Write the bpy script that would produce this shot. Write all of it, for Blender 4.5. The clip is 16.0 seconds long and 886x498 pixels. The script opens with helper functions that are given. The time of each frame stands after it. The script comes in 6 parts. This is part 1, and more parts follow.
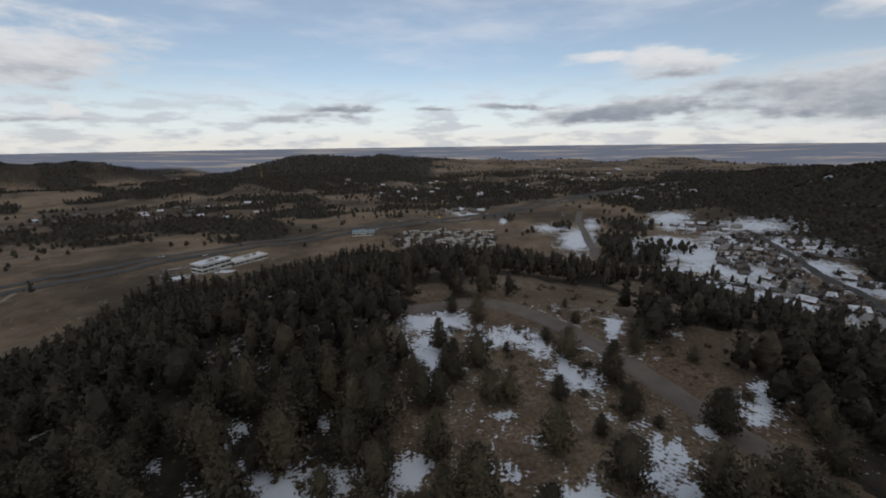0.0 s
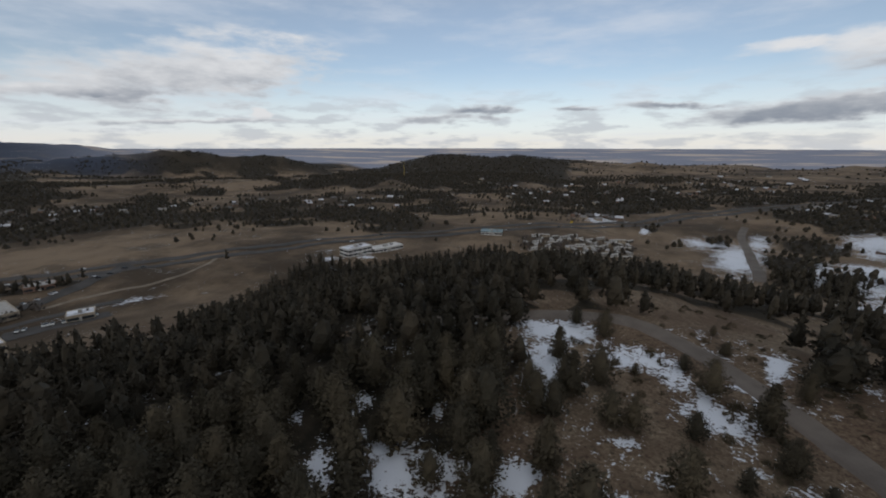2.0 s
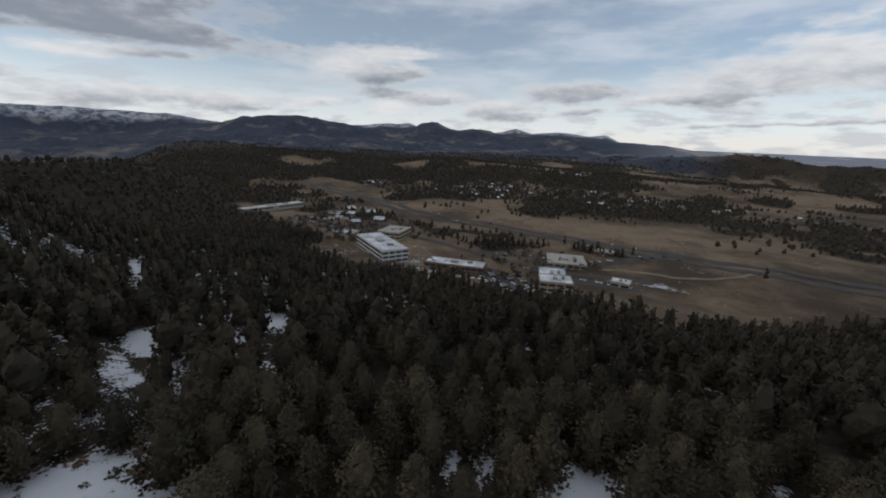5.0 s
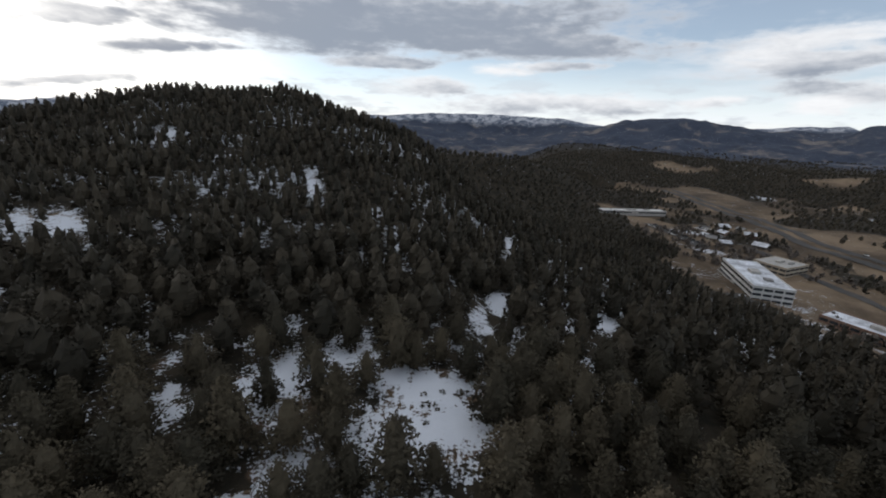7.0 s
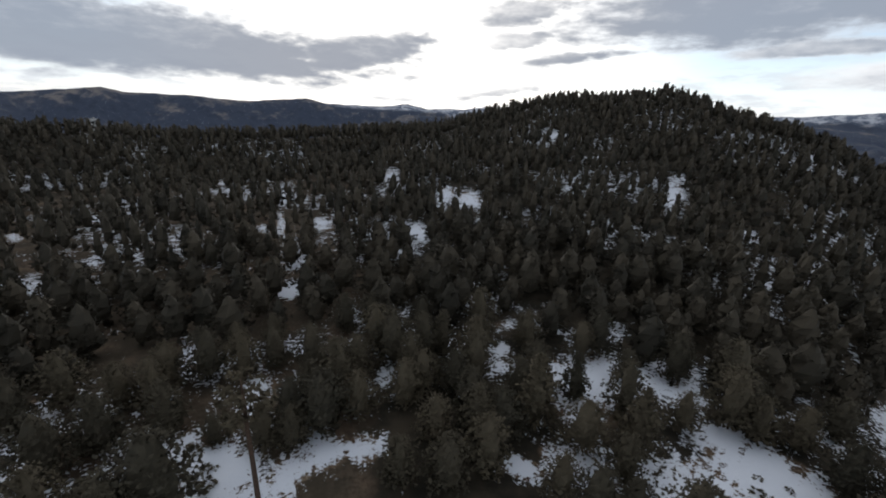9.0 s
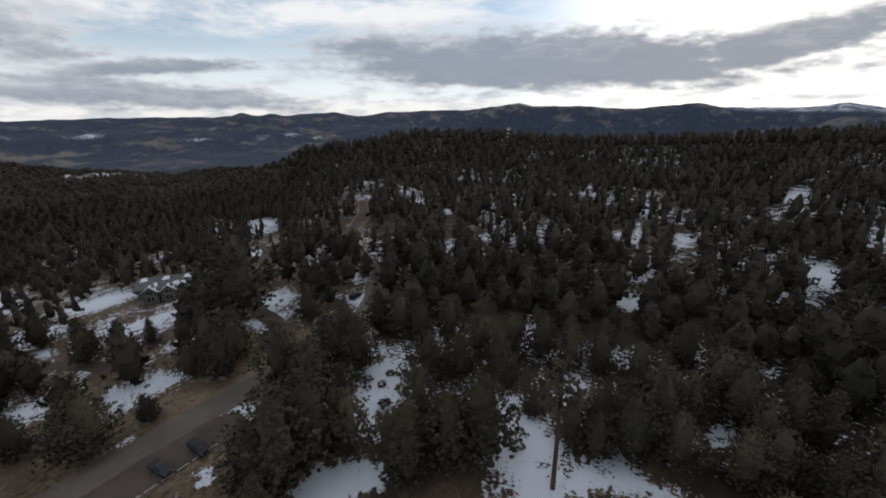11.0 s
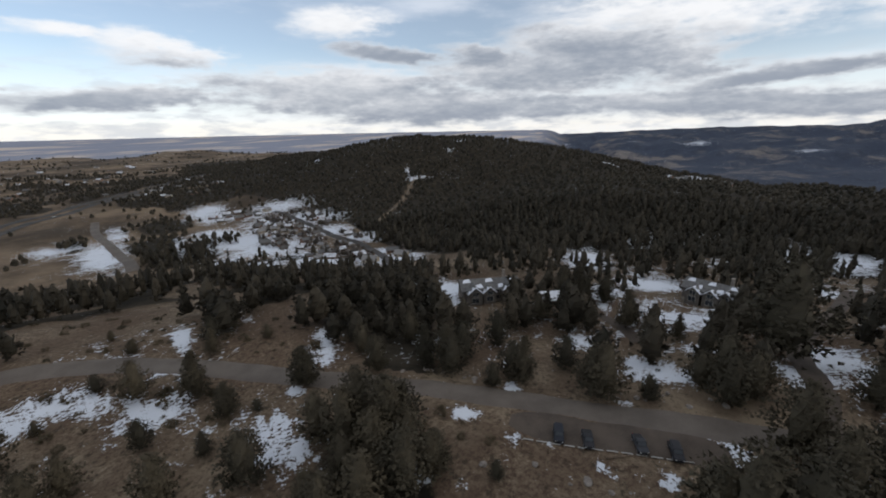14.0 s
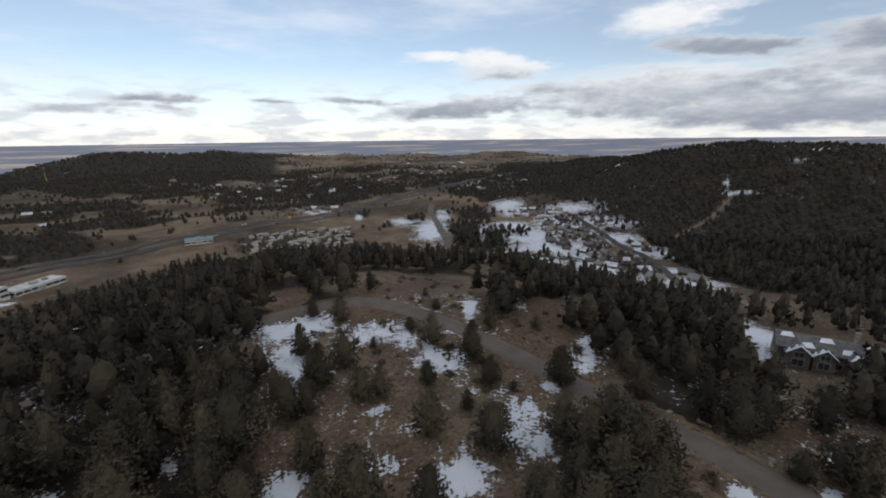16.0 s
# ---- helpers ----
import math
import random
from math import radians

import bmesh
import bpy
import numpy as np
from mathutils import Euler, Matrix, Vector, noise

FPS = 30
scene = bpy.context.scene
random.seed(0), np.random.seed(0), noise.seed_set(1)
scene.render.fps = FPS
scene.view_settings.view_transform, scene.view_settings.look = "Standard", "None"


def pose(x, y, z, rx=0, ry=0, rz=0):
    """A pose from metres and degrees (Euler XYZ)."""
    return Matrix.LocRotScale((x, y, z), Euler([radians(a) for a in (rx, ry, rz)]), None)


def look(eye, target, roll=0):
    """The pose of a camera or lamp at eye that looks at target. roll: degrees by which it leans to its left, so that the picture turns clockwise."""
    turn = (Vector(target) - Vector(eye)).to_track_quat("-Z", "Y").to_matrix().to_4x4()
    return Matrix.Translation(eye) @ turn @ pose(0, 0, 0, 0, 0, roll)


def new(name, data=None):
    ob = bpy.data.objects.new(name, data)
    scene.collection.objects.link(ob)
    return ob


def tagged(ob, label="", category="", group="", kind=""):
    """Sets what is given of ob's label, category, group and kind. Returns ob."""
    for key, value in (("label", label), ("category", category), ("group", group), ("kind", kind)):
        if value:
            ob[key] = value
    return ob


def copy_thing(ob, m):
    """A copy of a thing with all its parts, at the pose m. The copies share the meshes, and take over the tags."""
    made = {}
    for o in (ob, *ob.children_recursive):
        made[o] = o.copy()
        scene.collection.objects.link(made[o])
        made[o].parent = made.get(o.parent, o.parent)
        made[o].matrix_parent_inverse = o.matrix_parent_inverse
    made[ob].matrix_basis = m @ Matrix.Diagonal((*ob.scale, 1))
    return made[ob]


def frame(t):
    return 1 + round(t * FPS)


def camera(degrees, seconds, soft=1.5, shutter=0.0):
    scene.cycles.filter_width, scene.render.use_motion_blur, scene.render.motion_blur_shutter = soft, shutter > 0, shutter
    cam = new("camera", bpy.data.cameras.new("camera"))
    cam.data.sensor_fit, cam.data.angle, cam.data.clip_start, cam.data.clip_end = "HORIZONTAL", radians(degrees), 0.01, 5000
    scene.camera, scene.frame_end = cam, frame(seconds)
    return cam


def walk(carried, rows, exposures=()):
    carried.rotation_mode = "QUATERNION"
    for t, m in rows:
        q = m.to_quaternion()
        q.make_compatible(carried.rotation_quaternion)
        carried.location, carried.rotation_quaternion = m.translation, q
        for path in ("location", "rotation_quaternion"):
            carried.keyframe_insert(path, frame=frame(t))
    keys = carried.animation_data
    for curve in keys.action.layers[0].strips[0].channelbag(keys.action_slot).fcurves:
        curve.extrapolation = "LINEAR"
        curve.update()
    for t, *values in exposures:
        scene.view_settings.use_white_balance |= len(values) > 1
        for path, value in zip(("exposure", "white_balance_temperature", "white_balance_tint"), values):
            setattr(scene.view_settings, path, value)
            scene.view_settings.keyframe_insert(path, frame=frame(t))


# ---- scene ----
EYE = 50.0
cam = camera(94.3, 16.0, soft=1.9, shutter=0.0)
# seconds, turn to the left, tilt, lean: the camera hovers and turns on the spot
PATH = [
    (0, 0.02, -14.37, -0.76),
    (0.5, 1.34, -14.36, -0.62),
    (1, 4.23, -14.31, -0.49),
    (1.5, 9.60, -14.26, -0.29),
    (2, 18.09, -14.18, 0.06),
    (2.5, 28.87, -14.12, 0.49),
    (3, 40.59, -14.19, 0.93),
    (3.5, 52.22, -14.37, 1.45),
    (4, 63.63, -14.59, 1.82),
    (4.2, 68.09, -14.68, 1.96),
    (4.7, 79.35, -14.95, 2.14),
    (5.2, 90.85, -15.29, 2.11),
    (5.75, 103.76, -15.70, 2.09),
    (6.3, 116.94, -16.09, 2.36),
    (6.5, 121.78, -16.22, 2.54),
    (7, 133.75, -16.73, 2.76),
    (7.5, 145.87, -17.21, 2.68),
    (8, 158.08, -17.60, 2.55),
    (8.5, 169.75, -17.95, 2.39),
    (8.7, 174.21, -18.15, 2.40),
    (9.2, 185.52, -18.53, 2.12),
    (9.7, 197.18, -18.71, 1.43),
    (10.25, 210.47, -18.69, 0.57),
    (10.8, 224.34, -18.45, -0.02),
    (11, 229.49, -18.32, -0.14),
    (11.5, 242.27, -18.07, -0.59),
    (12, 254.42, -17.75, -0.85),
    (12.5, 266.35, -17.42, -1.08),
    (13, 277.85, -17.05, -1.03),
    (13.5, 289.33, -16.72, -1.17),
    (14, 300.58, -16.36, -1.13),
    (14.5, 311.74, -16.03, -1.18),
    (15, 322.95, -15.71, -0.98),
    (15.5, 334.39, -15.42, -0.75),
    (16, 339.81, -15.26, -0.66),
]
EXPOSURES = [(0, 0.0), (2, 0.0), (4.2, 0.0), (6.3, 0.3), (8.7, 0.5), (11, 0.3), (13.5, 0.38), (16, 0.36)]
walk(cam, [(t, pose(0, 0, EYE, 90 + tilt, 0, turn) @ pose(0, 0, 0, 0, 0, lean)) for t, turn, tilt, lean in PATH], EXPOSURES)
SKY_GAIN = 0.11

# ---- sky and sun ----
SUN_AZ, SUN_EL = 186.0, 13.0
world = bpy.data.worlds.new("sky")
scene.world = world
world.use_nodes = True
wt = world.node_tree
wt.nodes.clear()


def wput(socket, v):
    if isinstance(v, (int, float)):
        socket.default_value = v
    elif isinstance(v, tuple):
        socket.default_value = (*v, 1) if socket.type == "RGBA" else v
    else:
        wt.links.new(v, socket)


def wmath(op, *values):
    n = wt.nodes.new("ShaderNodeMath")
    n.operation = op
    for s, v in zip(n.inputs, values):
        wput(s, v)
    return n.outputs[0]


def wvec(op, *values):
    n = wt.nodes.new("ShaderNodeVectorMath")
    n.operation = op
    for s, v in zip(n.inputs, values):
        wput(s, v)
    return n.outputs["Value"] if op in ("LENGTH", "DOT_PRODUCT") else n.outputs[0]


def wstep(v, lo, hi, low=0.0, high=1.0):
    n = wt.nodes.new("ShaderNodeMapRange")
    n.interpolation_type = "SMOOTHSTEP"
    for s, x in zip(n.inputs, (v, lo, hi, low, high)):
        wput(s, x)
    return n.outputs[0]


def wmix(fac, a, b):
    n = wt.nodes.new("ShaderNodeMix")
    n.data_type = "RGBA"
    wput(n.inputs[0], fac), wput(n.inputs[6], a), wput(n.inputs[7], b)
    return n.outputs[2]


def wjoin(x, y, z):
    n = wt.nodes.new("ShaderNodeCombineXYZ")
    for s, v in zip(n.inputs, (x, y, z)):
        wput(s, v)
    return n.outputs[0]


def wnoise(vec, scale, detail, rough):
    n = wt.nodes.new("ShaderNodeTexNoise")
    wt.links.new(vec, n.inputs["Vector"])
    n.inputs["Scale"].default_value, n.inputs["Detail"].default_value, n.inputs["Roughness"].default_value = scale, detail, rough
    return n


# clouds over the land: azimuth, elevation, half width, half height (degrees), lean, thickness, how dark (0 sunlit, 1 grey)
CLOUDS_EAST = [
    (46.0, 9.2, 10.9, 3.2, -0.106, 0.55, 0.25), (52.6, 5.0, 5.2, 1.1, -0.073, 0.60, 0.50), (42.3, 3.7, 1.3, 0.7, -0.036, 0.80, 0.00), (12.4, 4.4, 3.9, 0.6, 0.001, 0.80, 0.80),
    (16.5, 3.5, 8.5, 0.5, -0.002, 0.60, 0.60), (0.9, 4.6, 3.1, 0.3, 0.017, 0.70, 0.60), (-8.6, 4.6, 4.8, 0.5, 0.031, 0.80, 0.75), (49.3, 2.5, 9.9, 0.3, -0.029, 0.60, 0.50),
    (-23.2, 3.6, 10.0, 1.1, -0.072, 0.95, 0.75), (-28.1, 8.9, 5.9, 1.5, 0.040, 0.72, 0.08), (-29.0, 7.4, 4.5, 0.8, 0.021, 0.80, 0.50), (-19.6, 9.7, 3.9, 0.7, -0.067, 0.60, 0.00),
]
CLOUDS_SOUTH = [
    (-47.9, 4.5, 17.9, 2.7, 0.004, 0.95, 0.62), (-61.0, 2.6, 25.2, 1.9, 0.019, 0.90, 0.66), (-71.0, 6.6, 15.0, 2.9, 0.03, 0.85, 0.6), (-53.9, 9.0, 7.4, 0.9, 0.072, 0.95, 0.85), (-65.0, 8.8, 4.4, 1.0, 0.148, 0.90, 0.85),
    (-80.9, 8.5, 12.1, 3.0, 0.074, 1.05, 0.75), (-86.5, 11.3, 11.8, 2.2, 0.112, 0.80, 0.00), (-93.6, 2.1, 18.0, 1.7, 0.043, 1.0, 0.70), (-97.1, 4.7, 10.4, 0.9, -0.081, 1.00, 0.85),
    (-88.7, 6.6, 4.3, 2.6, -0.099, 0.80, 0.45), (-47.2, 12.4, 6.0, 1.5, -0.028, 0.60, 0.00),
]
CLOUDS_WEST = [
    (-142.4, 6.1, 27.1, 3.3, 0.019, 1.15, 0.95), (-167.9, 6.8, 9.1, 1.9, -0.122, 1.10, 0.95), (-170.4, 1.4, 6.8, 0.5, 0.024, 0.80, 0.40), (-119.3, 11.0, 18.3, 2.4, -0.031, 0.60, 0.00),
    (165.5, 6.8, 6.4, 0.9, -0.070, 0.95, 0.75), (141.0, 11.7, 26.6, 3.3, -0.032, 1.15, 0.90), (119.9, 9.9, 14.5, 1.5, 0.020, 0.90, 0.70), (-186.0, 8.8, 5.9, 0.9, -0.181, 0.80, 0.45),
    (-186.8, 2.9, 7.4, 0.6, -0.149, 0.80, 0.50), (-187.8, 11.7, 5.9, 1.9, -0.029, 0.90, 0.70),
]
CLOUDS_NORTH = [
    (142.4, 7.4, 7.9, 0.7, -0.063, 0.85, 0.55), (135.8, 4.7, 6.7, 1.2, -0.048, 0.85, 0.40), (118.9, 7.6, 6.2, 0.6, -0.011, 0.85, 0.55), (121.8, 3.0, 13.9, 1.2, -0.036, 0.75, 0.40),
    (126.5, 7.2, 4.4, 0.8, -0.028, 0.70, 0.00), (95.6, 7.8, 5.8, 1.6, 0.102, 0.80, 0.45), (94.0, 5.3, 4.7, 0.7, 0.062, 0.90, 0.65), (101.2, 7.6, 2.6, 1.2, 0.032, 0.55, 0.10),
    (98.6, 8.8, 7.3, 2.2, -0.123, 0.55, 0.35), (94.3, 7.1, 5.8, 0.9, -0.011, 0.95, 0.60), (89.9, 4.7, 5.7, 1.1, -0.067, 0.90, 0.40), (93.4, 3.7, 2.6, 0.8, -0.066, 0.90, 0.00),
    (102.9, 3.7, 3.1, 0.8, -0.084, 0.80, 0.25), (79.4, 3.5, 4.6, 1.3, -0.045, 0.90, 0.40), (70.9, 6.0, 6.5, 1.2, -0.037, 0.90, 0.55), (68.3, 4.0, 3.9, 0.6, -0.033, 0.80, 0.50),
    (47.4, 7.6, 13.5, 2.6, -0.054, 0.80, 0.32), (58.7, 5.2, 6.6, 0.8, -0.080, 0.85, 0.50),
]
way = wvec("NORMALIZE", wt.nodes.new("ShaderNodeTexCoord").outputs["Generated"])
split = wt.nodes.new("ShaderNodeSeparateXYZ")
wt.links.new(way, split.inputs[0])
wx, wy, wz = split.outputs
azimuth = wmath("DEGREES", wmath("ARCTAN2", wmath("MULTIPLY", wx, -1.0), wy))
lift = wmath("DEGREES", wmath("ARCSINE", wz))
level = wmath("MAXIMUM", wvec("LENGTH", wjoin(wx, wy, 0.0)), 0.01)
east, north_way = wmath("MULTIPLY", wmath("DIVIDE", wx, level), 57.3), wmath("MULTIPLY", wmath("DIVIDE", wy, level), 57.3)


def wcloud(flat, tall, seed):
    """A place for cloud noise that runs round the compass without a seam."""
    return wjoin(wmath("ADD", wmath("MULTIPLY", east, flat), seed), wmath("MULTIPLY", north_way, flat), wmath("MULTIPLY", lift, tall))


over = wmath("ADD", wmath("MAXIMUM", wz, 0.0), 0.05)
deck = wjoin(wmath("DIVIDE", wx, over), wmath("DIVIDE", wy, over), 0.0)
streak = wnoise(deck, 0.42, 7.0, 0.62)
wisp = wnoise(wcloud(0.075, 0.42, 3.0), 1.0, 5.0, 0.5)
fluff = wnoise(wcloud(0.20, 0.85, 9.0), 1.0, 5.0, 0.55)
curl = wvec("MULTIPLY", wvec("SUBTRACT", wisp.outputs["Color"], (0.5, 0.5, 0.5)), (9.0, 1.5, 0.0))
frill = wnoise(wcloud(0.55, 1.3, 15.0), 1.0, 6.0, 0.55)
curl = wvec("ADD", curl, wvec("MULTIPLY", wvec("SUBTRACT", frill.outputs["Color"], (0.5, 0.5, 0.5)), (3.0, 0.7, 0.0)))
spot = wvec("ADD", wjoin(azimuth, lift, 0.0), curl)
mass, weight, dark = 0.0, 1e-4, 0.0
for ca, ce, cw, ch, lean_k, thick, tone in CLOUDS_EAST + CLOUDS_SOUTH + CLOUDS_WEST + CLOUDS_NORTH:
    cw, ch = cw * 1.45, ch * 1.5
    off = wvec("WRAP", wvec("SUBTRACT", spot, (ca, ce, 0.0)), (180.0, 180.0, 1.0), (-180.0, -180.0, -1.0))
    cu, cv = wvec("DOT_PRODUCT", off, (1 / cw, 0.0, 0.0)), wvec("DOT_PRODUCT", off, (-lean_k / ch, 1 / ch, 0.0))
    one = wmath("MULTIPLY", wmath("MAXIMUM", wmath("SUBTRACT", 1.0, wvec("LENGTH", wjoin(cu, cv, 0.0))), 0.0), thick)
    mass = wmath("MAXIMUM", mass, one)
    weight = wmath("ADD", weight, one)
    dark = wmath("ADD", dark, wmath("MULTIPLY", one, wmath("SUBTRACT", tone, wmath("MULTIPLY", cv, 0.34))))
dark = wmath("DIVIDE", dark, weight)
rough_edge = wmath("ADD", wmath("MULTIPLY", wmath("SUBTRACT", wisp.outputs["Fac"], 0.5), 0.85), wmath("MULTIPLY", wmath("SUBTRACT", fluff.outputs["Fac"], 0.5), 0.75))
rough_edge = wmath("ADD", rough_edge, wmath("MULTIPLY", wmath("SUBTRACT", frill.outputs["Fac"], 0.5), 0.40))
body = wmath("ADD", mass, wmath("MULTIPLY", rough_edge, wstep(mass, 0.0, 0.2, 0.35, 1.0)))
sheet = wstep(wmath("ADD", streak.outputs["Fac"], wmath("MULTIPLY", wmath("SUBTRACT", wisp.outputs["Fac"], 0.5), 0.4)), 0.44, 0.70)
sun_way = (-math.sin(radians(SUN_AZ)) * math.cos(radians(SUN_EL)), math.cos(radians(SUN_AZ)) * math.cos(radians(SUN_EL)), math.sin(radians(SUN_EL)))
toward = wvec("DOT_PRODUCT", way, sun_way)
glow = wstep(toward, 0.80, 0.99)

sky = wt.nodes.new("ShaderNodeTexSky")
sky.sky_type, sky.sun_disc = "NISHITA", False
sky.sun_elevation, sky.sun_rotation = radians(SUN_EL), radians(-SUN_AZ)
sky.altitude, sky.air_density, sky.dust_density, sky.ozone_density = 2200, 1.0, 0.4, 2.0
clear = wvec("MULTIPLY", sky.outputs[0], (SKY_GAIN * 1.14, SKY_GAIN * 1.02, SKY_GAIN * 0.94))
haze = wmix(wstep(lift, 10.0, 0.3, 0.2, 0.82), clear, (0.74, 0.78, 0.83))
haze = wmix(wstep(lift, 2.2, 0.2, 0.0, 0.45), haze, (0.80, 0.74, 0.66))
veil = wmix(wmath("MULTIPLY", sheet, wstep(lift, 1.0, 30.0, 0.35, 0.75)), haze, (0.70, 0.73, 0.79))
bright = wmix(wmath("MULTIPLY", glow, 0.85), veil, (1.25, 1.2, 1.12))
lit = wmix(glow, (0.74, 0.745, 0.76), (1.10, 1.07, 1.03))
shade = wmix(glow, (0.235, 0.265, 0.32), (0.23, 0.25, 0.295))
puff = wmath("SUBTRACT", wnoise(wcloud(0.13, 0.5, 21.0), 1.0, 6.0, 0.6).outputs["Fac"], 0.5)
gloom = wmath("ADD", dark, wmath("ADD", wmath("MULTIPLY", puff, 1.0), wmath("MULTIPLY", wmath("SUBTRACT", frill.outputs["Fac"], 0.5), 0.35)))
gloom = wmath("MULTIPLY", wstep(gloom, -0.05, 0.95), wstep(body, 0.08, 0.62, 0.4, 1.0))
cloud = wmix(gloom, lit, shade)
bands = wmath("MULTIPLY", wstep(fluff.outputs["Fac"], 0.46, 0.64), wstep(lift, 9.0, 2.5, 0.0, 0.65))
below = wmix(bands, bright, wmix(glow, (0.46, 0.49, 0.54), (0.62, 0.62, 0.63)))
whole = wmix(wstep(body, 0.0, 0.52, 0.0, 0.95), below, cloud)
high = wmix(wstep(lift, 14.0, 34.0), whole, wmix(wstep(wnoise(deck, 0.9, 5.0, 0.6).outputs["Fac"], 0.35, 0.65), (0.37, 0.41, 0.48), (0.56, 0.58, 0.62)))
back = wt.nodes.new("ShaderNodeBackground")
wput(back.inputs[0], high)
back.inputs[1].default_value = 1.0
wt.links.new(back.outputs[0], wt.nodes.new("ShaderNodeOutputWorld").inputs[0])

sun_data = bpy.data.lights.new("sun", "SUN")
sun_data.energy, sun_data.angle, sun_data.color = 0.4, radians(18), (1.0, 0.92, 0.82)
sun = new("sun", sun_data)
sun.matrix_world = look((sun_way[0] * 300, sun_way[1] * 300, sun_way[2] * 300 + 200), (0, 0, 200))

# ---- materials ----
def start(name, rough=0.9, spec=0.25):
    m = bpy.data.materials.new(name)
    m.use_nodes = True
    b = m.node_tree.nodes["Principled BSDF"]
    b.inputs["Roughness"].default_value = rough
    b.inputs["Specular IOR Level"].default_value = spec
    return m, m.node_tree, b


def put(tree, socket, v):
    if isinstance(v, (int, float)):
        socket.default_value = v
    elif isinstance(v, tuple):
        socket.default_value = (*v, 1) if len(v) == 3 else v
    else:
        tree.links.new(v, socket)


def tex_noise(tree, scale, detail=4.0, rough=0.6, stretch=None, offset=(0, 0, 0)):
    co = tree.nodes.new("ShaderNodeTexCoord").outputs["Object"]
    if stretch:
        mp = tree.nodes.new("ShaderNodeMapping")
        mp.inputs["Scale"].default_value = stretch
        mp.inputs["Location"].default_value = offset
        tree.links.new(co, mp.inputs[0])
        co = mp.outputs[0]
    n = tree.nodes.new("ShaderNodeTexNoise")
    tree.links.new(co, n.inputs["Vector"])
    n.inputs["Scale"].default_value, n.inputs["Detail"].default_value, n.inputs["Roughness"].default_value = scale, detail, rough
    return n.outputs["Fac"]


def mix(tree, fac, a, b):
    n = tree.nodes.new("ShaderNodeMix")
    n.data_type = "RGBA"
    put(tree, n.inputs[0], fac), put(tree, n.inputs[6], a), put(tree, n.inputs[7], b)
    return n.outputs[2]


def calc(tree, op, a, b=0.0, clamp=False):
    n = tree.nodes.new("ShaderNodeMath")
    n.operation, n.use_clamp = op, clamp
    put(tree, n.inputs[0], a), put(tree, n.inputs[1], b)
    return n.outputs[0]


def step(tree, v, lo, hi):
    n = tree.nodes.new("ShaderNodeMapRange")
    n.interpolation_type = "SMOOTHSTEP"
    tree.links.new(v, n.inputs[0])
    n.inputs[1].default_value, n.inputs[2].default_value = lo, hi
    return n.outputs[0]


def attribute(tree, name):
    n = tree.nodes.new("ShaderNodeAttribute")
    n.attribute_name = name
    return n.outputs["Fac"]


def bump(tree, b, height, strength=0.5, distance=0.1):
    n = tree.nodes.new("ShaderNodeBump")
    n.inputs["Strength"].default_value, n.inputs["Distance"].default_value = strength, distance
    tree.links.new(height, n.inputs["Height"])
    tree.links.new(n.outputs[0], b.inputs["Normal"])


def two_tone(name, c1, c2, scale=1.0, rough=0.85, spec=0.25, fine=12.0, bumpy=0.3, dist=0.02, metal=0.0):
    m, t, b = start(name, rough, spec)
    n1, n2 = tex_noise(t, scale), tex_noise(t, scale * fine)
    f = step(t, calc(t, "ADD", calc(t, "MULTIPLY", n1, 0.6), calc(t, "MULTIPLY", n2, 0.4)), 0.36, 0.64)
    put(t, b.inputs["Base Color"], mix(t, f, c1, c2))
    b.inputs["Metallic"].default_value = metal
    if bumpy:
        bump(t, b, n2, bumpy, dist)
    return m


def foliage(name, dark, light, own_random):
    m, t, b = start(name, 0.75, 0.15)
    if own_random:
        r = t.nodes.new("ShaderNodeObjectInfo").outputs["Random"]
    else:
        r = attribute(t, "tone")
    isl = t.nodes.new("ShaderNodeNewGeometry").outputs["Random Per Island"]
    f = calc(t, "ADD", calc(t, "MULTIPLY", r, 0.75), calc(t, "MULTIPLY", isl, 0.25))
    put(t, b.inputs["Base Color"], mix(t, f, dark, light))
    return m


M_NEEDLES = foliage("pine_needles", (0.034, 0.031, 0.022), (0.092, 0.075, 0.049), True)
# woods darker than single pines, standing in for shade inside their solid crowns
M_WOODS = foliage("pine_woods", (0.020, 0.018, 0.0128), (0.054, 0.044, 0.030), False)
M_BARK = two_tone("bark", (0.045, 0.030, 0.022), (0.105, 0.068, 0.046), 3.0, fine=6)
M_SCRUB = foliage("scrub", (0.05, 0.045, 0.028), (0.12, 0.09, 0.055), True)
M_ASPHALT = two_tone("old_asphalt", (0.094, 0.078, 0.065), (0.138, 0.115, 0.096), 0.15, fine=40, bumpy=0.2)
M_GRAVEL = two_tone("gravel_lot", (0.056, 0.043, 0.034), (0.094, 0.073, 0.057), 0.2, fine=30, bumpy=0.4)
M_TARMAC = two_tone("dark_asphalt", (0.040, 0.037, 0.034), (0.068, 0.062, 0.057), 0.1, fine=20, bumpy=0.2)
M_DIRT = two_tone("pale_dirt", (0.13, 0.105, 0.078), (0.22, 0.18, 0.135), 0.12, fine=12)
M_SNOW = two_tone("snow", (0.56, 0.58, 0.63), (0.70, 0.72, 0.76), 0.3, 0.6, 0.3, fine=10, bumpy=0.4, dist=0.05)
M_GLASS = two_tone("window_glass", (0.02, 0.025, 0.03), (0.04, 0.045, 0.05), 0.5, 0.25, 0.4, bumpy=0)
